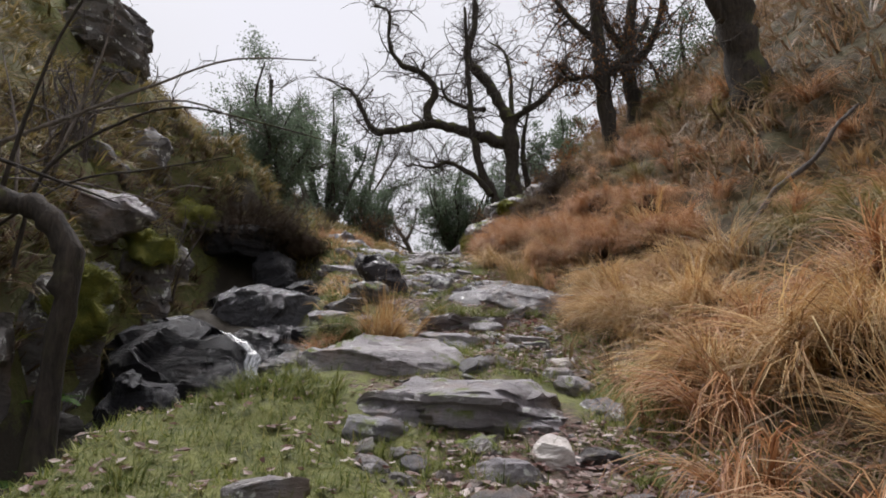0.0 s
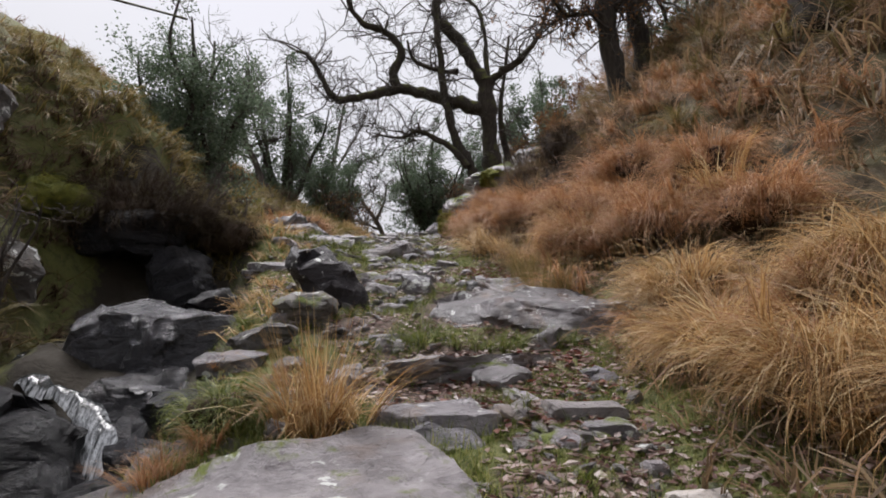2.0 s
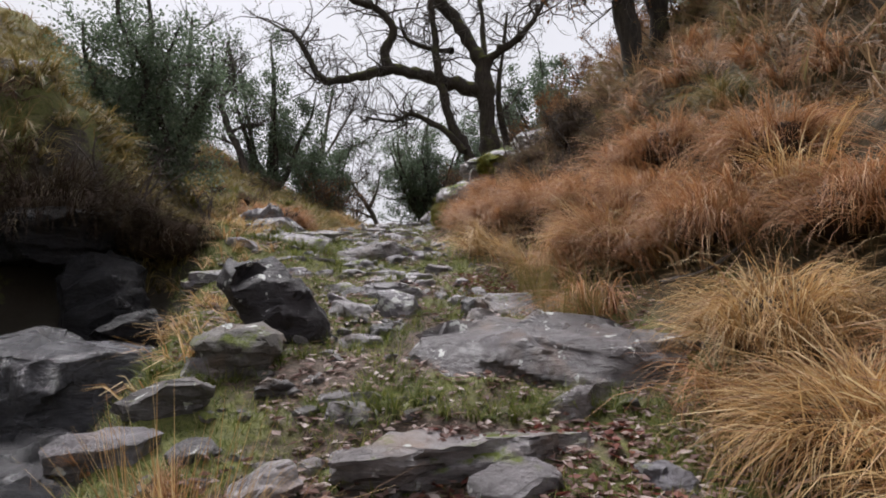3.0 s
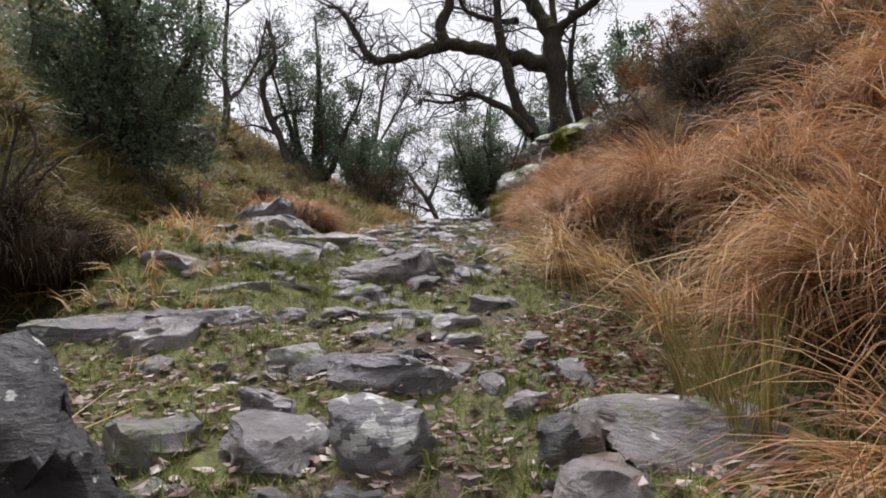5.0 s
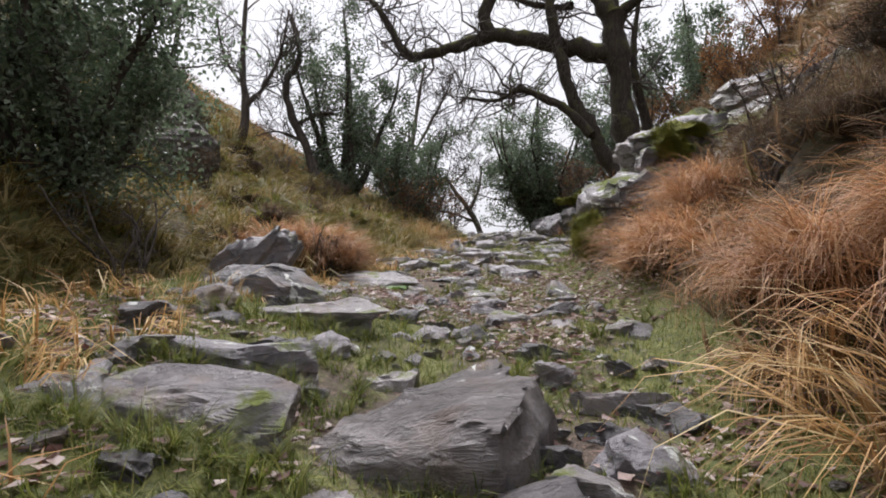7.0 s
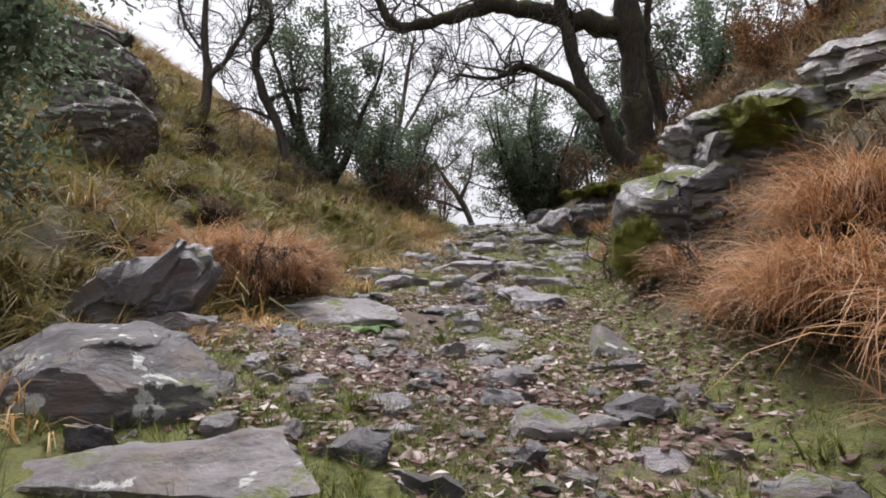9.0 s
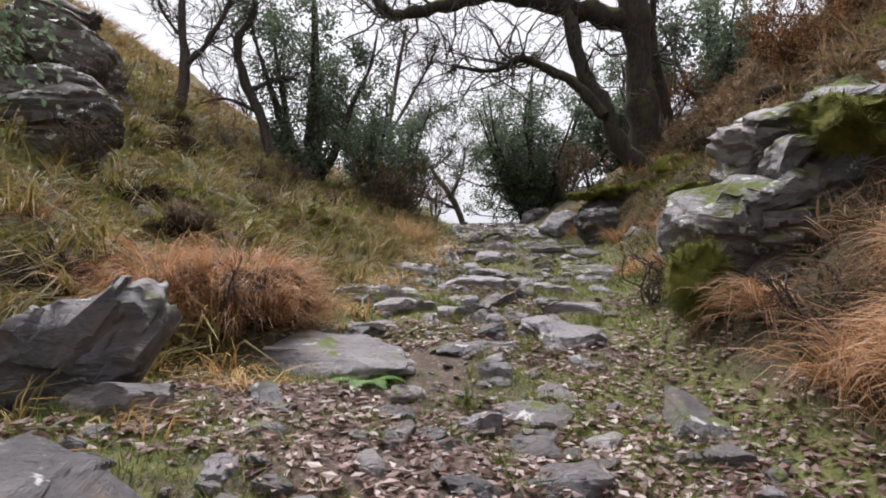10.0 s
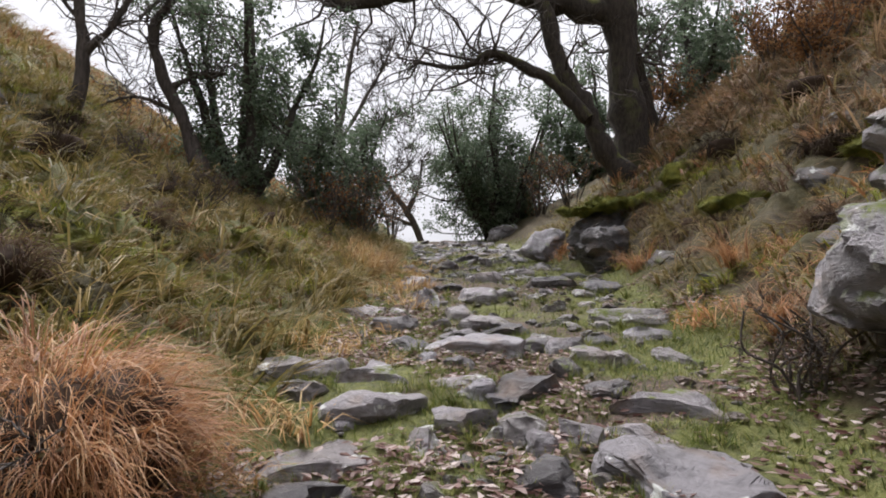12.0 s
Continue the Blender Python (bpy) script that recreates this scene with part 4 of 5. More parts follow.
tree("oak_tree", "dark bare oak with a fork on the slope", "tree", [
    ([(5.4, 16.5, 6.2), (5.3, 16.6, 7.8), (5.2, 16.7, 9.0), (5.5, 16.8, 11.5)], 0.25, 0.14),
    ([(5.2, 16.7, 8.6), (5.9, 16.6, 9.5), (6.3, 16.6, 11)], 0.14, 0.07),
    ([(5.2, 16.7, 9.0), (4.6, 16.8, 10.2), (4.3, 16.8, 11.5)], 0.12, 0.06),
], 43, (80, 1.9, 3), MOSSY_BARK, 0.55, 0.05, (2200, 0.08, 0.045, 0.03, BRACKEN), 0.006)
tree("oak_tree", "thick mossy oak trunk high on the slope", "tree", [
    ([(6.0, 11.2, 5.1), (5.85, 11.2, 6.2), (5.6, 11.2, 7.4), (5.5, 11.2, 9.5)], 0.4, 0.3),
    ([(5.65, 11.2, 7.0), (5.2, 11.1, 7.6), (4.9, 11.1, 8.6)], 0.16, 0.1),
], 44, (14, 1.6, 3), MOSSY_BARK)
tree("bare_tree", "slim leafless tree on the grassy hillside", "tree", [
    ([(-9.2, 28.6, 7.3), (-8.9, 28.6, 8.6), (-9.0, 28.6, 10.4), (-8.9, 28.7, 13)], 0.17, 0.06),
    ([(-8.95, 28.6, 8.9), (-8.3, 28.6, 9.5), (-7.7, 28.6, 10.6), (-7.4, 28.6, 12)], 0.1, 0.03),
    ([(-8.95, 28.6, 9.6), (-9.6, 28.6, 10.5), (-9.9, 28.6, 12)], 0.07, 0.03),
], 45, (70, 1.9, 3), TWIG, 0.35, 0.25, fine=0.008)
tree("bare_tree", "crooked leafless tree on the grassy hillside", "tree", [
    ([(-7.0, 30, 6.6), (-7.4, 30, 7.8), (-7.9, 30, 9), (-8.1, 30, 10), (-7.6, 30, 11), (-7.9, 30, 12.5)], 0.18, 0.07),
    ([(-7.7, 30, 8.6), (-7.0, 30, 8.9), (-6.4, 30, 8.9)], 0.1, 0.05),
    ([(-7.5, 30, 8.0), (-8.4, 30, 8.4), (-9.2, 30, 8.3)], 0.06, 0.02),
], 46, (60, 1.7, 3), TWIG, 0.45, 0.2, fine=0.008)


def holly(at, height, spread, seed, leaves, stems=5, size=0.075, name="holly_tree", label="dense dark green holly beside the path"):
    rng = np.random.default_rng(seed)
    limbs, (x, y, z) = [], at
    for k in range(stems):
        a = 2 * math.pi * (k + rng.uniform(-0.3, 0.3)) / max(1, stems - 1)
        lean = spread * rng.uniform(0.55, 0.85) * (k > 0)
        tall = height * (0.95 if k == 0 else rng.uniform(0.55, 0.9))
        p = [(x, y, z - 0.2)] if k == 0 else [(x + 0.1 * math.cos(a), y + 0.1 * math.sin(a), z + 0.1)]
        for s in (0.25, 0.5, 0.75, 1.0):
            p.append((x + math.cos(a) * lean * s**0.7 + rng.normal(0, 0.1), y + math.sin(a) * lean * s**0.7 + rng.normal(0, 0.1), z + tall * s))
        limbs.append((p, 0.035 * height * (1 if k == 0 else 0.55), 0.02))
    return tree(name, label, "tree", limbs, seed, (24, spread * 0.62, 3), BARK, 0.35, 0.02, (leaves, size, size * 0.6, 0.14, HOLLY_LEAF), 0.005, 0.1)


holly((-4.9, 16.0, 3.9), 4.2, 1.8, 51, 30000, 9, 0.075)
holly((-6.2, 31, 6.0), 7.5, 2.8, 52, 17000, 6, 0.115, label="ivy-clad evergreen tree with a dark trunk")
holly((-4.6, 33.5, 5.3), 4.4, 2.3, 53, 17000, 9, 0.115, label="low dark evergreen bush by the path edge")
holly((0.9, 41.5, 5.2), 8.4, 3.9, 54, 40000, 13, 0.135, label="rounded dark holly bush at the head of the path")
holly((4.4, 39, 7.2), 5.5, 2.6, 55, 10000, 5, 0.16, label="holly bush behind the old oak")
holly((7.0, 36, 9.0), 6.0, 2.8, 56, 11000, 5, 0.16, label="holly bush behind the old oak")
holly((7.4, 18, 7.9), 3.4, 2.4, 57, 9000, 5, 0.09, label="dark evergreen shrub on the upper slope")


def shrub(at, height, spread, seed, stems=7, leaves=0, label="leafless brown shrub with tangled thin stems", fine=0.004, foliage=BRACKEN):
    rng = np.random.default_rng(seed)
    limbs, (x, y) = [], at
    z = float(ground_height(x, y)) - 0.1
    for k in range(stems):
        a = rng.uniform(0, 2 * math.pi)
        lean = spread * rng.uniform(0.2, 0.9)
        limbs.append(([(x + 0.1 * math.cos(a) * (k > 0), y + 0.1 * math.sin(a) * (k > 0), z)] + [
            (x + math.cos(a) * lean * s + rng.normal(0, 0.06), y + math.sin(a) * lean * s + rng.normal(0, 0.06), z + height * s**0.8 * rng.uniform(0.8, 1.0)) for s in (0.35, 0.7, 1.0)], 0.012 * height + 0.004, 0.006))
    return tree("shrub", label, "shrub", limbs, seed, (18, height * 0.4, 2), TWIG, 0.4, 0.1, (leaves, 0.07, 0.04, 0.06, foliage) if leaves and foliage is BRACKEN else (leaves * 3, 0.03, 0.012, 0.05, foliage) if leaves else None, fine, 0.2)


for k, (x, y, height, spread) in enumerate(((-3.9, 8.6, 1.3, 0.8), (-4.2, 6.2, 1.2, 0.8), (-3.2, 11.6, 1.2, 0.9), (-3.7, 15.5, 1.1, 0.9), (-4.6, 7.4, 1.5, 0.9))):
    shrub((x, y), height, spread, 600 + k, 8, 0, "tangled leafless brown stems on the stream bank")
for k, (x, y, height, spread) in enumerate(((5.6, 27, 1.8, 1.5), (7.2, 28, 2.2, 1.7), (8.8, 29, 2.4, 1.8), (6.4, 30, 2.2, 1.6), (4.8, 34, 2.4, 1.8), (10.5, 30, 2.4, 1.8), (9.0, 25.5, 1.8, 1.5))):
    shrub((x, y), height, spread, 620 + k, 9, 3200, "brown shrub with a few dead leaves on the slope", 0.007)
for k, (x, y, height, spread) in enumerate(((-6.2, 21.2, 0.9, 0.8), (-7.6, 23.2, 1.1, 0.9), (-5.2, 25.6, 0.9, 0.8), (-8.8, 25, 1.2, 1.0), (-6.8, 27, 1.0, 0.9), (-9.6, 23.4, 1.2, 1.0))):
    shrub((x, y), height, spread, 680 + k, 9, 700, "dark brown heathery shrub on the hillside", 0.006, HEATHER)
for k, (x, y, height, spread) in enumerate(((-4.0, 29.5, 1.6, 1.2), (-3.6, 32, 1.8, 1.3), (-3.8, 36, 2.0, 1.5), (-3.4, 39, 2.2, 1.5), (2.6, 34.5, 2.0, 1.4), (2.0, 37, 2.0, 1.4))):
    shrub((x, y), height, spread, 640 + k, 9, 500, "leafless grey-brown shrub at the path edge", 0.008)
for k, (x, y, height, spread) in enumerate(((2.0, 12.6, 0.8, 0.6), (2.5, 13.1, 0.9, 0.7), (1.9, 13.3, 0.6, 0.5), (1.9, 15.6, 0.8, 0.7), (2.6, 16.8, 0.9, 0.7), (2.3, 16.2, 0.9, 0.7), (3.0, 15.2, 0.9, 0.8), (1.1, 17.4, 0.6, 0.5), (0.75, 19.7, 0.6, 0.45), (-2.75, 18.0, 0.7, 0.5))):
    shrub((x, y), height, spread, 660 + k, 9, 250, "low dark heathery shrub beside the rocks", 0.004, HEATHER)
tree("bare_tree", "small leaning leafless tree against the sky", "tree", [
    ([(-2.4, 46, 5.4), (-3.0, 46, 7.0), (-3.8, 46, 8.2), (-4.6, 46, 9.4)], 0.22, 0.08),
    ([(-3.2, 46, 7.3), (-2.6, 46, 8.6), (-2.4, 46, 10)], 0.12, 0.04),
    ([(-2.8, 46, 6.6), (-4.2, 46, 7.2), (-5.4, 46, 7.4)], 0.1, 0.03),
], 58, (50, 2.2, 3), TWIG, 0.45, 0.15, fine=0.014)
tree("bare_tree", "pale-twigged leafless tree beside the evergreens", "tree", [
    ([(-5.0, 36.5, 5.4), (-4.7, 36.5, 7.2), (-4.9, 36.6, 9.0), (-4.5, 36.6, 11.5), (-4.2, 36.6, 13)], 0.16, 0.05),
    ([(-4.75, 36.5, 7.6), (-3.9, 36.4, 8.8), (-3.2, 36.3, 9.4), (-2.5, 36.3, 9.6)], 0.09, 0.03),
    ([(-4.85, 36.6, 8.8), (-4.0, 36.5, 10.2), (-3.3, 36.5, 11.4), (-2.9, 36.5, 12.4)], 0.08, 0.03),
    ([(-4.7, 36.5, 7.0), (-3.8, 36.4, 7.4), (-3.0, 36.4, 7.5), (-2.4, 36.3, 7.9)], 0.07, 0.02),
], 62, (90, 1.7, 3), PALE_TWIG, 0.4, 0.15, fine=0.008)
tree("mossy_tree", "gnarled mossy tree bending over the stream", "tree", [
    ([(-2.85, 4.5, -0.5), (-2.75, 4.5, 1.0), (-2.72, 4.5, 1.5), (-2.9, 4.5, 1.85), (-3.2, 4.5, 1.98), (-3.8, 4.4, 2.0)], 0.085, 0.1),
    ([(-3.3, 4.7, 1.5), (-3.2, 4.8, 2.3), (-2.7, 4.9, 2.75), (-2.2, 5.0, 2.95), (-1.5, 5.1, 2.85), (-0.8, 5.2, 2.7)], 0.018, 0.004),
    ([(-3.4, 4.6, 1.8), (-2.9, 4.7, 2.2), (-2.3, 4.8, 2.35), (-1.7, 4.9, 2.5)], 0.014, 0.004),
    ([(-3.4, 4.5, 1.6), (-3.2, 4.5, 2.6), (-3.0, 4.5, 3.3), (-2.7, 4.5, 3.9)], 0.022, 0.008),
    ([(-3.6, 4.3, 2.4), (-3.0, 4.4, 2.2), (-2.4, 4.5, 2.0)], 0.02, 0.005),
], 59, (9, 0.9, 2), MOSSY_BARK, 0.35, 0.1, fine=0.0025)

tree("bare_tree", "leafless grey hazel with thin crossing branches over the stream", "tree", [
    ([(-3.75, 4.6, 1.0), (-3.6, 4.6, 1.6), (-3.77, 4.7, 2.28)], 0.03, 0.02),
    ([(-3.77, 4.7, 2.28), (-3.52, 4.7, 2.5), (-2.95, 4.7, 2.75), (-2.3, 4.7, 3.03), (-1.69, 4.7, 3.26), (-1.0, 4.7, 3.27)], 0.026, 0.004),
    ([(-3.19, 4.8, 2.66), (-2.7, 4.8, 2.94), (-2.38, 4.8, 3.07), (-2.35, 4.8, 3.23)], 0.014, 0.004),
    ([(-2.99, 4.9, 2.84), (-2.13, 4.9, 2.97), (-1.44, 4.9, 2.69)], 0.012, 0.004),
    ([(-3.91, 5.0, 2.29), (-2.99, 5.0, 2.25), (-2.24, 5.0, 2.08)], 0.012, 0.004),
    ([(-2.54, 5.1, 2.09), (-2.21, 5.1, 2.27), (-1.91, 5.1, 2.26)], 0.009, 0.004),
    ([(-3.56, 5.2, 2.26), (-3.35, 5.2, 2.63), (-3.08, 5.2, 3.48), (-2.96, 5.2, 4.14)], 0.022, 0.004),
    ([(-3.78, 5.3, 1.81), (-3.83, 5.3, 2.7), (-4.07, 5.3, 3.56)], 0.020, 0.004),
], 60, (14, 0.5, 2), PALE_TWIG, 0.35, 0.05, fine=0.0022)


def dead_branch(name, label, points, r0, r1, seed):
    line, r, arrays = limb(np.array(points), r0, r1, seed, 7)
    ob = new(name, mesh_from(name, *arrays, TWIG))
    return tagged(ob, label, "branch")


dead_branch("fallen_branch", "dark fallen branch lying on the dead grass", [(3.72, 7.5, 2.2), (4.0, 7.5, 2.55), (4.25, 7.45, 2.95), (4.7, 7.35, 3.35), (4.95, 7.3, 3.75), (5.25, 7.3, 4.05)], 0.05, 0.02, 71)
dead_branch("fallen_branch", "thin dead stick in the grass beside the step", [(1.9, 8.6, 1.95), (2.3, 8.7, 2.05), (2.7, 8.8, 2.3)], 0.02, 0.008, 72)


# ---- grass and undergrowth ----
def spots(count, x_range, y_range, seed, keep):
    rng = np.random.default_rng(seed)
    x, y = rng.uniform(*x_range, count), rng.uniform(*y_range, count)
    k = keep(x, y, rng.random(count))
    return x[k], y[k], rng


def clear_of_stones(x, y, share=0.8):
    ok = np.ones(len(x), bool)
    for sx, sy, a, b, yaw in STONES:
        c, d = math.cos(radians(yaw)), math.sin(radians(yaw))
        p, q = (x - sx) * c + (y - sy) * d, (y - sy) * c - (x - sx) * d
        ok &= (p / a) ** 4 + (q / b) ** 4 > share**4
    return ok


TUSSOCKS = [tussock_arrays(200 + k, 250, 0.85, 0.15, 0.8, 0.009, (50, 88), (80, 175), 4) for k in range(5)]
FOUNTAINS = [tussock_arrays(260 + k, 260, 0.8, 0.14, 0.15, 0.0085, (58, 89), (35, 125), 4) for k in range(4)]
RUSHES = [tussock_arrays(280 + k, 160, 0.8, 0.1, 0.0, 0.006, (66, 89), (0, 35), 4) for k in range(2)]
TUFTS = [tussock_arrays(290 + k, 130, 0.8, 0.2, 0.1, 0.016, (45, 89), (30, 120), 3) for k in range(4)]
TUSSOCK_DATA = {}


def moss_cushion(x, y, size, seed, z=None, label="bright green moss cushion on the bank"):
    p, faces = rock_arrays(size, seed, 13, 2.4, 2, 0.0, False)
    p = p + np.stack([noise3(p, 4, seed + k) for k in range(3)], 1) * 0.1 + np.stack([noise3(p, 11, seed + 9 + k) for k in range(3)], 1) * 0.05
    rng = np.random.default_rng(seed)
    n = 2600
    k = rng.integers(0, len(p), n)
    way = p[k] + (0, 0, size[2] * 0.5)
    way = way / (np.linalg.norm(way, axis=1, keepdims=True) + 1e-6)
    lead = way[:, :2] + rng.normal(0, 0.3, (n, 2))
    lead /= np.linalg.norm(lead, axis=1, keepdims=True) + 1e-6
    fuzz = ribbons(p[k] + rng.normal(0, 0.02, (n, 3)), lead, np.arcsin(np.clip(way[:, 2], -0.6, 0.95)), rng.uniform(0.03, 0.09, n), rng.uniform(0, 0.9, n), np.full(n, 0.008), 1, seed)
    ob = new("moss_cushion", mesh_from("moss_cushion", *joined([(p, faces), fuzz]), MOSS))
    z = float(ground_height(x, y)) + size[2] * 0.25 if z is None else z
    ob.location = (x, y, z)
    return tagged(ob, label, "moss")


moss_cushion(0.72, 18.55, (0.34, 0.34, 0.55), 801, 3.85, "deep green moss hanging from the outcrop foot")
moss_cushion(2.0, 18.75, (0.8, 0.5, 0.14), 802, 5.02, "bright yellow-green moss on the slate outcrop")
moss_cushion(1.75, 18.2, (0.5, 0.35, 0.12), 803, 4.72, "bright yellow-green moss on the slate outcrop")
for k in range(6):
    moss_cushion(1.3 + 0.45 * k, 27.45 + 0.1 * (k % 3), (0.8, 0.6, 0.2), 840 + k, 5.36 + 0.06 * k, "thick moss along the ledge below the oak")
moss_cushion(-3.35, 5.75, (0.5, 0.8, 0.5), 850, 1.62, "bright green moss hanging on the gully wall")
moss_cushion(-3.2, 5.3, (0.4, 0.5, 0.5), 851, 1.3, "bright green moss hanging on the gully wall")
moss_cushion(-3.8, 7.9, (0.7, 0.8, 0.4), 852, 2.22, "bright green moss hanging on the gully wall")
moss_cushion(3.2, 27.2, (0.9, 0.7, 0.5), 806)
moss_cushion(-4.5, 10.4, (1.1, 0.8, 0.6), 808, None, "yellow-green moss cushion on the stream bank")
for k, (x, y) in enumerate(((-4.6, 19.5), (-5.5, 22), (-4.2, 24), (-6.5, 20.5), (-3.6, 21), (-7.0, 24.0), (3.4, 22.5), (2.6, 24.0), (4.4, 25), (-5.0, 21.4), (-4.0, 22.6), (-6.0, 24.6), (-5.0, 18.6), (-7.6, 21.6), (-4.9, 26.4))):
    moss_cushion(x, y, (0.7 + 0.1 * (k % 3), 0.7, 0.24), 820 + k, None, "rounded moss hummock in the hillside grass")


def tussock(x, y, size, kind="rust", variant=0, label="", turn=0.0):
    material = {"rust": RUST_GRASS, "straw": STRAW_GRASS, "olive": OLIVE_GRASS, "green": GREEN_GRASS}[kind]
    key = (kind, variant)
    if key not in TUSSOCK_DATA:
        TUSSOCK_DATA[key] = mesh_from("grass_tussock", *(TUSSOCKS + FOUNTAINS + RUSHES + TUFTS)[variant], material)
    ob = new("grass_tussock", TUSSOCK_DATA[key])
    ob.matrix_world = slope_frame(x, y) @ Matrix.Rotation(turn, 4, "Z") @ Matrix.Diagonal((size, size, size, 1))
    label = label or {"rust": "drooping rust-brown dead grass tussock on the bank", "straw": "drooping straw-yellow grass tussock beside the path", "olive": "olive-brown grass tussock on the bank", "green": "low mossy green grass tuft beside the path"}[kind]
    return tagged(ob, label, "grass tussock", "grass tussocks")


def bank_tussocks():
    x, y, rng = spots(900, (1.0, 6.5), (1.0, 19), 301, lambda x, y, u: (x > path_right(y) + 0.15) & (u < 1.1 - 0.12 * (x - path_right(y))))
    taken, made = [], 0
    for a, b in zip(x, y):
        if made >= 130 or (taken and min((a - p) ** 2 + (b - q) ** 2 for p, q in taken) < 0.36**2) or not clear_of_stones(np.array([a]), np.array([b]), 0.7)[0]:
            continue
        if (1.6 < a < 4.0 and 13.6 < b < 18.0) or (1.6 < a < 2.8 and 12.2 < b < 13.7):
            continue
        taken.append((a, b))
        made += 1
        near = a - float(path_right(b))
        kind = "straw" if rng.random() < (0.65 if near < 1.1 and b < 14 else 0.1) else "rust"
        if near > 2.0 and rng.random() < 0.4:
            kind = "olive"
        variant = int(rng.integers(5, 9)) if kind == "straw" and rng.random() < 0.6 else int(rng.integers(0, 5))
        tussock(a, b, rng.uniform(0.7, 1.3), kind, variant, turn=rng.normal(0, 0.5))


bank_tussocks()
for x, y, size in ((-0.46, 6.2, 0.95), (-0.54, 6.32, 0.9), (-0.4, 6.38, 0.85), (-0.6, 6.22, 0.8)):
    tussock(x, y, size, "straw", 9 + int(size * 100) % 3 // 2 if size > 0.88 else 6, "tall straw-orange grass tuft at the path edge")


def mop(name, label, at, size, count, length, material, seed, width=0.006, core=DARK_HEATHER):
    """A mound of tangled dead stems that hang over on all sides; at is the middle of its foot."""
    root = tagged(new(name), label, "undergrowth")
    root.location = at
    rng = np.random.default_rng(seed)
    # solid core, near black by default whatever colour the outer stems have
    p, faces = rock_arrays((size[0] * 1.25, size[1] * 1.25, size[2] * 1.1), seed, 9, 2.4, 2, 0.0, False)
    part("mound", (p + (0, 0, size[2] * 0.7), faces), core, root, "dark solid core under the stems")
    way = rng.normal(size=(count, 3))
    way[:, 2] = np.abs(way[:, 2])
    way /= np.linalg.norm(way, axis=1, keepdims=True)
    lump = 1 + 0.25 * noise3(way, 2.5, seed)[:, None]
    root_at = way * np.asarray(size) * lump * rng.uniform(0.55, 0.95, count)[:, None]
    lock = rng.integers(0, count // 14, count)
    root_at = np.where(rng.random((count, 1)) < 0.8, root_at[lock] + rng.normal(0, 0.02, (count, 3)), root_at)
    head = np.arctan2(root_at[:, 1], root_at[:, 0]) + rng.normal(0, 0.5, count // 14)[lock] + rng.normal(0, 0.15, count)
    arrays = ribbons(root_at, np.stack([np.cos(head), np.sin(head)], 1), np.radians(rng.uniform(10, 75, count // 14)[lock] + rng.normal(0, 6, count)), length * rng.uniform(0.6, 1.2, count // 14)[lock] * rng.uniform(0.6, 1.0, count),
                     np.radians(rng.uniform(60, 160, count // 14)[lock] + rng.normal(0, 10, count)), width * rng.uniform(0.6, 1.3, count), 4, seed)
    part("stem_tangle", arrays, material, root)["kind"] = "stuff"
    return root


mop("dead_bracken", "rust-brown dead bracken and grass mound beside the path", (-2.9, 18.5, 3.25), (0.72, 0.75, 0.62), 5200, 0.5, RUST_GRASS, 95)
mop("dead_bracken", "rust-brown dead grass mound beside the path", (-3.5, 18.3, 3.35), (0.6, 0.7, 0.5), 3000, 0.5, RUST_GRASS, 96)
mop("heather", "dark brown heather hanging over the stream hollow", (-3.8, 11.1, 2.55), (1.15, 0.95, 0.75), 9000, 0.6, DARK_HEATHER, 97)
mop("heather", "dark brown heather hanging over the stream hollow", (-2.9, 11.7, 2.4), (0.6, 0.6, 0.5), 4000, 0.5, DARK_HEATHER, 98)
mop("grass_tussock", "dark green mossy grass clump above the stream", (-1.0, 6.4, float(ground_height(-1.0, 6.4))), (0.3, 0.28, 0.26), 2200, 0.2, GREEN_GRASS, 99, 0.005)
for k, (x, y, r) in enumerate(((1.45, 13.75, 0.45), (1.85, 13.2, 0.42), (1.35, 16.2, 0.5), (1.8, 16.75, 0.5), (2.05, 6.9, 0.4), (2.05, 5.9, 0.42), (2.3, 5.0, 0.45), (2.2, 11.3, 0.5), (1.9, 12.3, 0.45), (2.6, 9.3, 0.5), (2.3, 7.9, 0.5), (3.0, 10.9, 0.55), (2.9, 6.6, 0.5), (2.1, 10.2, 0.45), (2.6, 10.3, 0.5), (3.4, 9.6, 0.5), (3.2, 8.3, 0.5), (1.85, 3.9, 0.36), (2.4, 3.2, 0.4))):
    mop("grass_tussock", "drooping mop of dead orange-brown grass on the bank", (x, y, float(ground_height(x, y))), (r, r, r * 0.8), 2600, 0.62, STRAW_GRASS if y < 8 else RUST_GRASS, 1000 + k)
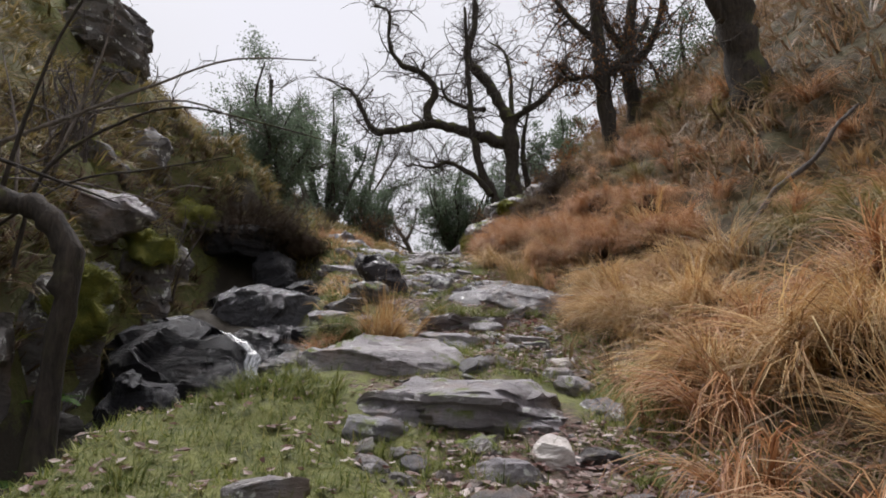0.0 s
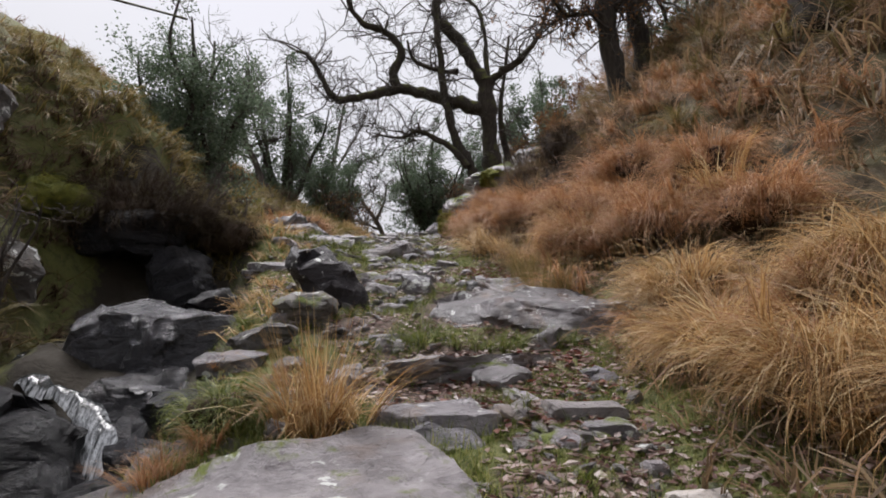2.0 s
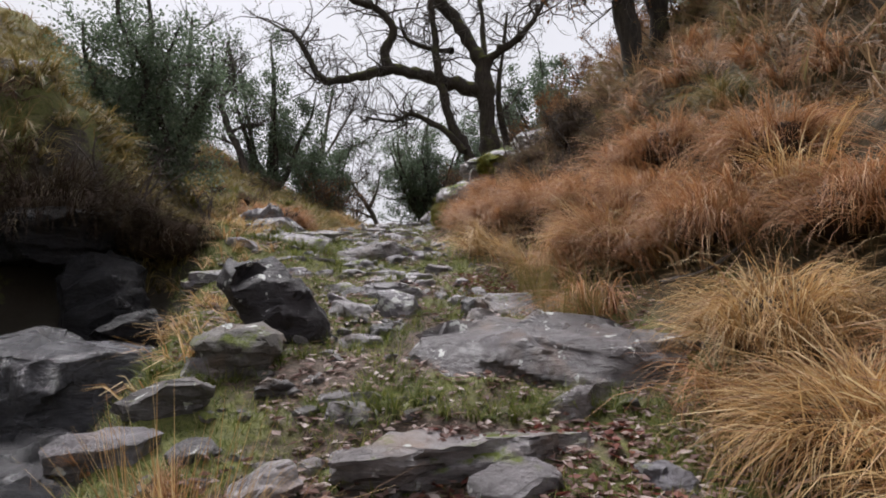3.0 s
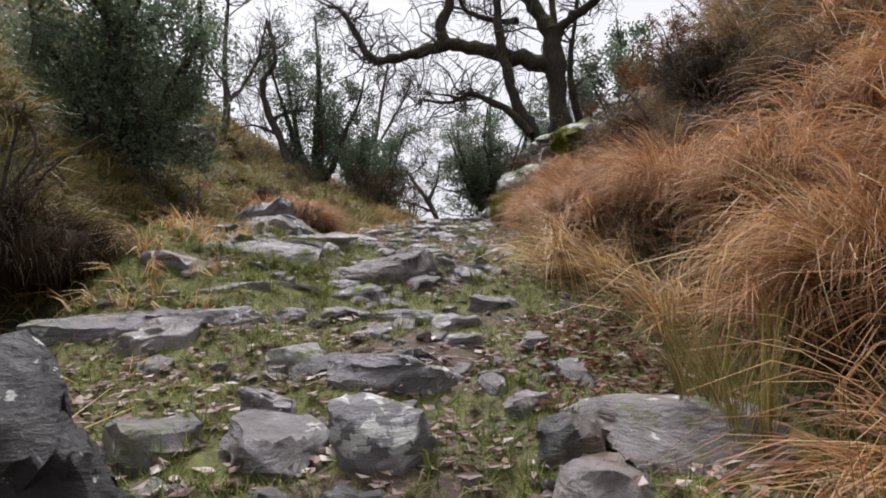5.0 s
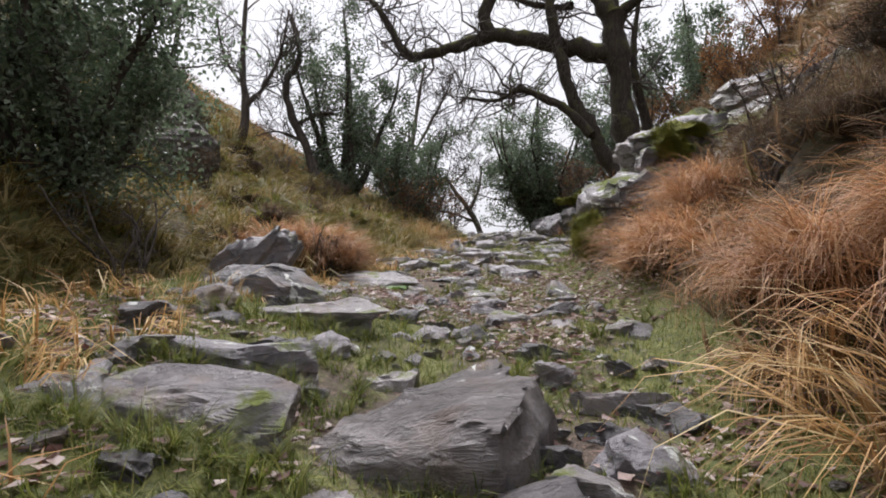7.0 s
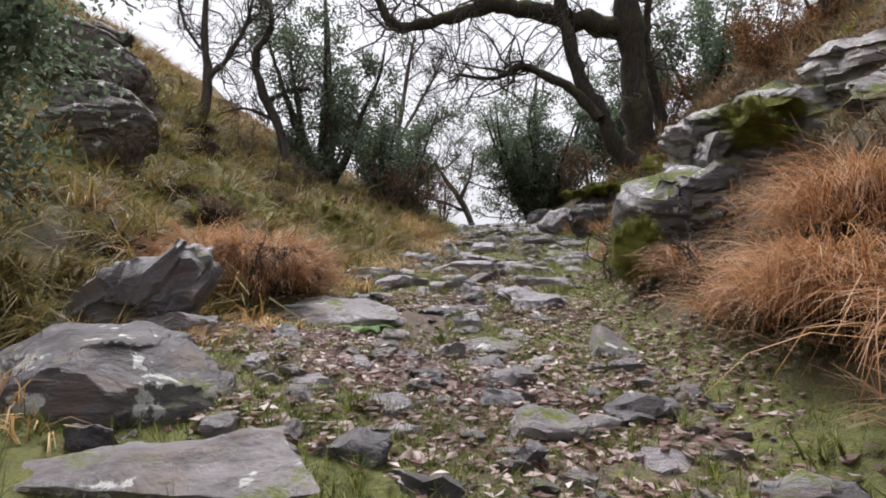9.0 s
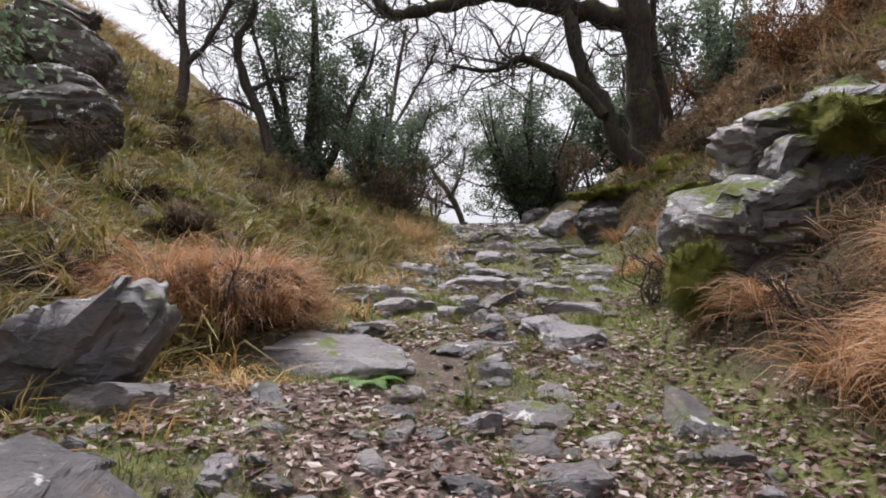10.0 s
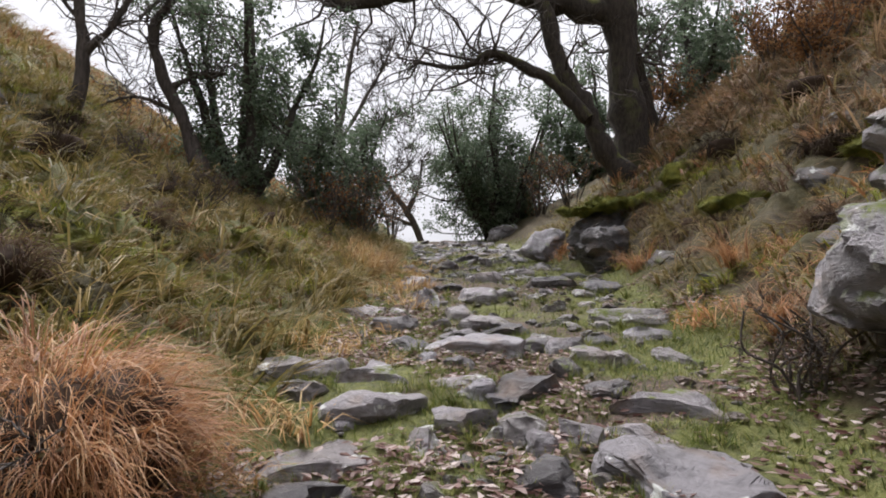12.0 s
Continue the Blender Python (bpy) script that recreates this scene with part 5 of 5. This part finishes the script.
for k, (x, y, r) in enumerate(((-4.4, 20.2, 0.5), (-5.6, 21.3, 0.6), (-6.6, 22.9, 0.6), (-5.0, 23.4, 0.5), (-7.3, 25.3, 0.7), (-5.9, 26.0, 0.6), (-4.6, 27.2, 0.6), (-8.2, 26.8, 0.4), (-7.0, 28.9, 0.45), (-6.0, 19.0, 0.5), (-4.2, 18.1, 0.4), (-5.2, 28.8, 0.5), (2.5, 21.9, 0.45), (3.6, 23.6, 0.5), (2.4, 25.3, 0.5), (4.9, 26.2, 0.6), (3.6, 26.6, 0.5), (6.0, 25.0, 0.6), (5.2, 23.0, 0.6))):
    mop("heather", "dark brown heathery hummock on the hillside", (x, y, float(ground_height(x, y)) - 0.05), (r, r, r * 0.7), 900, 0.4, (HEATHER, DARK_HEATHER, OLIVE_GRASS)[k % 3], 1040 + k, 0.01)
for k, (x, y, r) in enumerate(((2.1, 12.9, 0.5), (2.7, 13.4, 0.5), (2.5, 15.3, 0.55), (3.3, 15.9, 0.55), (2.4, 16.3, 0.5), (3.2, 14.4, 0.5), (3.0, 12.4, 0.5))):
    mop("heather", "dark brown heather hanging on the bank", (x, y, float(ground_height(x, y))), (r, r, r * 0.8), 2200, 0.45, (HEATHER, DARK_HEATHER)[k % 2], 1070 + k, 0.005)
for k, (x, y) in enumerate(((-2.6, 25.5), (-2.9, 26.2), (-2.4, 26.8), (-3.2, 27), (-2.7, 27.8))):
    tussock(x, y, 1.1, "straw", 5 + k % 4, "pale orange grass clump at the path edge", k * 1.1)

for k, (x, y) in enumerate(((1.63, 22.30), (1.36, 24.51), (1.08, 20.46), (1.29, 26.75), (3.94, 24.38))):
    tussock(x, y, 0.75, "rust", 5 + k % 4, "drooping pale brown grass tuft below the oak", k * 1.3)
for k, (x, y) in enumerate(((-1.07, 6.59), (-1.01, 6.84), (-0.77, 6.31), (-0.88, 6.19))):
    tussock(x, y, 0.36, "green", 11 + k % 4, "dark green mossy grass clump at the path edge", k * 1.3)
for k, (x, y) in enumerate(((-1.07, 5.82), (-1.01, 6.07), (-1.35, 7.45), (-1.71, 7.67), (-0.87, 7.15), (-1.11, 5.68))):
    tussock(x, y, 0.34, "rust", 5 + k % 4, "small brown dead grass tuft above the stream", k * 1.1)
for k, (x, y) in enumerate(((1.2, 9.9), (1.3, 9.7), (1.25, 8.9), (1.5, 9.0))):
    tussock(x, y, 0.85, "olive", 9 + k % 2, "upright olive-brown rush clump beside the path", k * 1.0)


def green_tufts():
    x, y, rng = spots(420, (-2.8, 1.8), (1.5, 24), 305, lambda x, y, u: (x > path_left(y) - 0.3) & (x < path_right(y) + 0.3) & clear_of_stones(x, y, 1.0))
    for a, b in list(zip(x, y))[:70]:
        tussock(a, b, rng.uniform(0.16, 0.32), "green", int(rng.integers(11, 15)), turn=rng.uniform(0, 6))


green_tufts()
for k in range(16):
    tussock(-1.25 + 0.13 * (k % 6) + 0.03 * (k // 6), 3.75 + 0.22 * (k // 6) + 0.05 * (k % 3), 0.26 + 0.02 * (k % 3), "green", 11 + k % 4, "mossy green grass mound at the stream edge", k * 1.3)
for k in range(6):
    tussock(-0.15 + 0.08 * k, 7.8 + 0.06 * (k % 3), 0.3, "green", 11 + k % 4, "bright green grass beside the rock step", k * 0.9)
for k in range(9):
    tussock(0.35 + 0.13 * k, 7.72 + 0.03 * (k % 3), 0.26, "green", 11 + k % 4, "bright green grass under the rock step", k * 0.7)


for k in range(12):
    tussock(-1.9 + 0.09 * k, 12.28 + 0.03 * (k % 3), 0.24 + 0.02 * (k % 4), "green", 11 + k % 4, "bright green grass under the slate slab", k * 1.1)
for k in range(10):
    tussock(-1.95 + 0.11 * k, 13.0 + 0.02 * (k % 3), 0.22 + 0.02 * (k % 4), "green", 11 + k % 4, "bright green grass under the slate slab", k * 0.8)
for k in range(10):
    tussock(-2.2 + 0.12 * k, 14.0 + 0.02 * k, 0.22 + 0.02 * (k % 4), "green", 11 + k % 4, "bright green grass under the slate slab", k * 1.7)


def joined_tussocks(name, label, xs, ys, sizes, material, seed, coarse):
    rng = np.random.default_rng(seed)
    variants = [tussock_arrays(seed + k, *coarse) for k in range(4)]
    pieces = []
    for x, y, s in zip(xs, ys, sizes):
        m = slope_frame(x, y) @ Matrix.Rotation(rng.normal(0, 0.7), 4, "Z") @ Matrix.Scale(s, 4)
        pieces.append(rounded(variants[int(rng.integers(0, 4))], m))
    return tagged(new(name, mesh_from(name, *joined(pieces), material)), label, "grass", kind="stuff")


def hillside(name, label, count, x_range, y_range, seed, keep, size, material, coarse=(32, 0.62, 0.22, 0.6, 0.02, (40, 85), (50, 130), 2)):
    x, y, rng = spots(count, x_range, y_range, seed, keep)
    joined_tussocks(name, label, x, y, rng.uniform(*size, len(x)), material, seed, coarse)


hillside("bank_grass", "matted rust-brown dead grass covering the bank", 1200, (1.0, 6.5), (0.5, 20), 310, lambda x, y, u: (x > path_right(y) + 0.1) & clear_of_stones(x, y, 0.8), (0.5, 0.9), MAT_GRASS)
hillside("bank_grass", "rust-brown dead grass on the upper slope", 2000, (4, 17), (2, 34), 311, lambda x, y, u: x > path_right(y) + 3.0, (0.8, 1.7), MAT_GRASS)
hillside("bank_grass", "olive grass and moss on the slope below the oak", 1300, (0.8, 9), (19.5, 34), 312, lambda x, y, u: (x > path_right(y) + 0.5) & clear_of_stones(x, y, 0.9), (0.35, 0.8), OLIVE_GRASS)
hillside("hillside_grass", "olive-brown grass on the stream bank", 1500, (-9, -2.5), (1, 17), 313, lambda x, y, u: (x < path_left(y) - 2.5 + 1.6 * ramp(y, 11, 13)) & clear_of_stones(x, y, 0.8), (0.45, 1.0), OLIVE_GRASS)
hillside("hillside_grass", "olive grass covering the far hillside", 3400, (-17, -2.3), (16, 36), 314, lambda x, y, u: (x < path_left(y) - 0.4) & clear_of_stones(x, y, 0.9), (0.6, 1.35), OLIVE_GRASS)
hillside("dead_bracken", "red-brown dead bracken on the far hillside", 400, (-20, -7), (30, 44), 315, lambda x, y, u: u < 0.9, (0.9, 1.6), BRACKEN)
hillside("edge_grass", "pale straw grass along the path edge", 420, (-3.4, -1.2), (8, 30), 316, lambda x, y, u: (np.abs(x - path_left(y)) < 0.55) & clear_of_stones(x, y, 1.0), (0.35, 0.7), STRAW_GRASS)
hillside("heather", "dark brown heather hanging on the bank", 650, (1.2, 4.5), (12, 20), 317, lambda x, y, u: (x > path_right(y) + 0.4) & clear_of_stones(x, y, 0.9), (0.5, 0.9), HEATHER)
hillside("gully_grass", "olive-brown grass hanging over the stream gully", 600, (-5, -2.2), (11.2, 17), 318, lambda x, y, u: (x < path_left(y) - 0.7) & (x > path_left(y) - 2.6), (0.5, 1.0), OLIVE_GRASS)


hillside("heather", "dark dead fern stems hanging in the gully", 1100, (-5.6, -2.6), (1, 12), 319, lambda x, y, u: (x < path_left(y) - 2.35), (0.4, 0.8), HEATHER)
hillside("gully_moss_grass", "dark green grass and moss on the gully wall", 500, (-5.2, -2.4), (1, 12), 320, lambda x, y, u: (x < path_left(y) - 2.35) & (fbm(x, y, 90, 2) > 0.0), (0.25, 0.5), MOSS_GRASS)
hillside("hillside_moss_grass", "green mossy grass patches on the far hillside", 1900, (-12, -2.8), (16, 32), 321, lambda x, y, u: (x < path_left(y) - 0.8) & (fbm(x * 0.6, y * 0.6, 91, 2) > 0.03), (0.4, 0.75), MOSS_GRASS)
hillside("dead_bracken", "rust-brown dead bracken scattered on the far hillside", 500, (-12, -2.8), (16, 32), 322, lambda x, y, u: (x < path_left(y) - 0.8) & (fbm(x * 0.5, y * 0.5, 92, 2) > 0.12), (0.4, 0.9), BRACKEN)
hillside("slope_moss_grass", "yellow-green moss on the slope below the oak", 900, (0.8, 9), (20, 33), 325, lambda x, y, u: (x > path_right(y) + 0.4) & (fbm(x * 0.6, y * 0.6, 96, 2) > 0.05) & clear_of_stones(x, y, 0.9), (0.3, 0.6), MOSS_GRASS)
hillside("heather", "dark heather patches on the slope below the oak", 900, (1.2, 10), (20, 33), 323, lambda x, y, u: (x > path_right(y) + 0.6) & (fbm(x * 0.5, y * 0.5, 93, 2) > 0.02) & clear_of_stones(x, y, 0.9), (0.4, 0.9), HEATHER)
hillside("dead_grass", "rust-brown grass tufts on the slope below the oak", 480, (0.9, 8), (20, 33), 324, lambda x, y, u: (x > path_right(y) + 0.3) & (fbm(x * 0.6, y * 0.6, 94, 2) > 0.05) & clear_of_stones(x, y, 0.9), (0.5, 0.9), RUST_GRASS)


def fern(x, y, size, seed, label="green fern growing on the gully wall"):
    rng = np.random.default_rng(seed)
    fern_root = tagged(new("fern"), label, "fern")
    fern_root.location = (x, y, float(ground_height(x, y)))
    for k in range(7):
        a = k * 0.9 + rng.normal(0, 0.2)
        s = np.linspace(0, 1, 16)
        reach, rise = size * s, size * (0.75 * s - 0.65 * s**2.2)
        mid = np.stack([np.cos(a) * reach, np.sin(a) * reach, rise], 1)
        across = np.array([-math.sin(a), math.cos(a), 0])
        verts, faces = [], []
        for i in range(1, 15):
            w = size * 0.22 * math.sin(math.pi * (0.12 + 0.88 * s[i])) + 0.01
            for sign in (-1, 1):
                n = len(verts)
                step = (mid[i + 1] - mid[i]) * 0.75
                tip = mid[i] + across * w * sign + step + np.array([0, 0, -0.15 * w])
                verts += [mid[i], mid[i] + step, tip, mid[i] + across * w * 0.5 * sign - step * 0.1]
                faces.append([n, n + 1, n + 2, n + 3])
        part("frond", (np.array(verts), np.array(faces)), FERN_LEAF, fern_root, smooth=False)
    return fern_root


for k, (x, y, size) in enumerate(((-3.1, 4.9, 0.45), (-3.3, 5.2, 0.4), (-2.9, 4.5, 0.4), (-3.0, 3.9, 0.35))):
    fern(x, y, size, 900 + k)
fern(-1.7, 17.6, 0.28, 910, "small green fern under a path slab")
fern(-2.1, 18.2, 0.22, 911, "small green fern under a path slab")


def short_grass(name, label, count, x_range, y_range, seed, keep, length, material, width=0.004):
    x, y, rng = spots(count, x_range, y_range, seed, keep)
    n = len(x)
    a = rng.uniform(0, 2 * np.pi, n)
    root = np.stack([x, y, ground_height(x, y) - 0.005], 1)
    arrays = ribbons(root, np.stack([np.cos(a), np.sin(a)], 1), np.radians(rng.uniform(35, 88, n)), length * rng.uniform(0.4, 1.2, n), np.radians(rng.uniform(10, 110, n)), width * rng.uniform(0.7, 1.4, n), 1, seed)
    return tagged(new(name, mesh_from(name, *arrays, material)), label, "grass", kind="stuff")


def path_turf(x, y, u):
    patch = fbm(x * 1.3, y * 1.3, 40, 3) + 0.05 * (y > 7.5) * (y < 14) + 0.2 * (x < -0.2) * (y < 4.6) + 0.1 * (x < -0.7) * (y > 4.4) * (y < 7.2) + 0.2 * (x < -1.1) * (y > 10) * (y < 15) + 0.12 * np.abs(x - (path_left(y) + path_right(y)) / 2)
    return (x > path_left(y) - 0.6) & (x < path_right(y) + 0.7) & (patch > -0.1 + 0.25 * (u - 0.5)) & clear_of_stones(x, y, 0.85)


short_grass("grass", "short mossy green grass between the path stones", 240000, (-3.2, 2.0), (0.5, 22), 401, path_turf, 0.085, GREEN_GRASS, 0.006)
short_grass("grass", "short green grass along the far path", 50000, (-3.6, 2.0), (21, 36), 402, path_turf, 0.1, GREEN_GRASS, 0.008)


def stone_fringe():
    """Longer blades and moss that close round the foot of each path stone."""
    rng = np.random.default_rng(411)
    roots, sizes = [], []
    for x, y, a, b, yaw in STONES:
        if not (2 < y < 27 and float(path_left(y)) - 0.6 < x < float(path_right(y)) + 0.3):
            continue
        n = int(900 * (a + b))
        t = rng.uniform(0, 2 * np.pi, n)
        reach = rng.uniform(0.92, 1.1, n) / (np.abs(np.cos(t)) ** 4 + np.abs(np.sin(t)) ** 4) ** 0.25
        p, q = a * np.cos(t) * reach, b * np.sin(t) * reach
        c, d = math.cos(radians(yaw)), math.sin(radians(yaw))
        gx, gy = x + p * c - q * d, y + p * d + q * c
        keep = fbm(gx * 2.3, gy * 2.3, 44, 2) > -0.02
        gx, gy = gx[keep], gy[keep]
        roots.append(np.stack([gx, gy, ground_height(gx, gy) - 0.01], 1))
    root = np.concatenate(roots)
    n = len(root)
    head = rng.uniform(0, 2 * np.pi, n)
    arrays = ribbons(root, np.stack([np.cos(head), np.sin(head)], 1), np.radians(rng.uniform(40, 88, n)), rng.uniform(0.05, 0.16, n), np.radians(rng.uniform(10, 110, n)), 0.006 * rng.uniform(0.7, 1.4, n), 2, 412)
    tagged(new("grass", mesh_from("grass", *arrays, GREEN_GRASS)), "mossy green grass growing round the path stones", "grass", kind="stuff")


stone_fringe()


def litter(name, label, count, x_range, y_range, seed, keep, material):
    x, y, rng = spots(count, x_range, y_range, seed, keep)
    at = np.stack([x, y, ground_height(x, y) + 0.022], 1)
    verts, faces = leaf_arrays(at, rng, 0.08, 0.05, 0.014)
    mid = np.repeat(at, 4, 0)
    verts = mid + (verts - mid) * (1, 1, 0.35)
    return tagged(new(name, mesh_from(name, verts, faces, material, False)), label, "leaves", kind="stuff")


def hollows(x, y, u):
    return (x > path_left(y) - 0.2) & (x < path_right(y) + 0.7) & ((y > 5.2) | (x > 0) | (u < 0.12)) & ((y > 12) | (y < 7.6) | (u < 0.5)) & (fbm(x * 0.9, y * 0.9, 77, 3) > 0.0 + 0.3 * (u - 0.5))


litter("fallen_leaves", "pale brown fallen oak leaves on the path", 75000, (-3, 2), (0.8, 24), 501, hollows, LITTER)
litter("fallen_leaves", "dark red wet leaves heaped by the path edge", 500, (0.65, 1.25), (9.9, 11.6), 502, lambda x, y, u: u < 0.9, RED_LITTER)
litter("fallen_leaves", "red-brown leaves between the step stones", 500, (0.2, 1.3), (6.2, 7.6), 503, lambda x, y, u: u < 0.9, RED_LITTER)


# ---- small stones bedded between the others ----
def loose_stones():
    shapes = [rock_mesh("path_stone", rock_arrays((1.0, 0.75, 0.5), 700 + k, 7, 4.5, 11, 0.5, False), (SLATE, SLATE, DARK_SLATE, LICHEN_SLATE)[k % 4]) for k in range(12)]
    x, y, rng = spots(1500, (-2.6, 1.4), (1.0, 40), 701, lambda x, y, u: (x > path_left(y) + 0.15) & (x < path_right(y)) & ((y > 6) | (x > -0.35)) & clear_of_stones(x, y, 0.95))
    taken = []
    for a, b in zip(x, y):
        size = rng.uniform(0.16, 0.48) * (1 + 0.02 * b)
        if len(taken) >= 300 or any((a - p) ** 2 + (b - q) ** 2 < (0.45 * (size + s)) ** 2 for p, q, s in taken):
            continue
        taken.append((a, b, size))
        ob = new("path_stone", shapes[int(rng.integers(0, 12))])
        ob.matrix_world = pose(a, b, float(ground_height(a, b)) + 0.03 + 0.1 * size, rng.normal(4, 10), rng.normal(0, 10), rng.uniform(0, 360)) @ Matrix.Diagonal((size, size, size, 1))
        tagged(ob, "small grey slate stone bedded in the path", "stone", "stones of the path")


loose_stones()


def rubble():
    """Broken slate chips, past counting."""
    shapes = [rock_arrays((1.0, 0.7, 0.4), 760 + k, 2, 5.0, 9, 0.4, False) for k in range(8)]
    x, y, rng = spots(4200, (-2.8, 1.5), (1.0, 32), 761, lambda x, y, u: (x > path_left(y) - 0.1) & (x < path_right(y) + 0.1) & ((y > 5.5) | (x > -0.3)) & (fbm(x * 1.1, y * 1.1, 78, 3) > -0.25) & clear_of_stones(x, y, 0.95))
    pieces = []
    for a, b, z in zip(x, y, ground_height(x, y)):
        size = 0.04 + 0.13 * rng.random() ** 2
        m = pose(a, b, float(z) + 0.25 * size, rng.normal(0, 14), rng.normal(0, 14), rng.uniform(0, 360)) @ Matrix.Scale(size, 4)
        pieces.append(rounded(shapes[int(rng.integers(0, 8))], m))
    data = mesh_from("rubble", *joined(pieces), CHIP_SLATE, False)
    tagged(new("rubble", data), "small broken grey slate chips between the path stones", "stones", kind="stuff")


rubble()
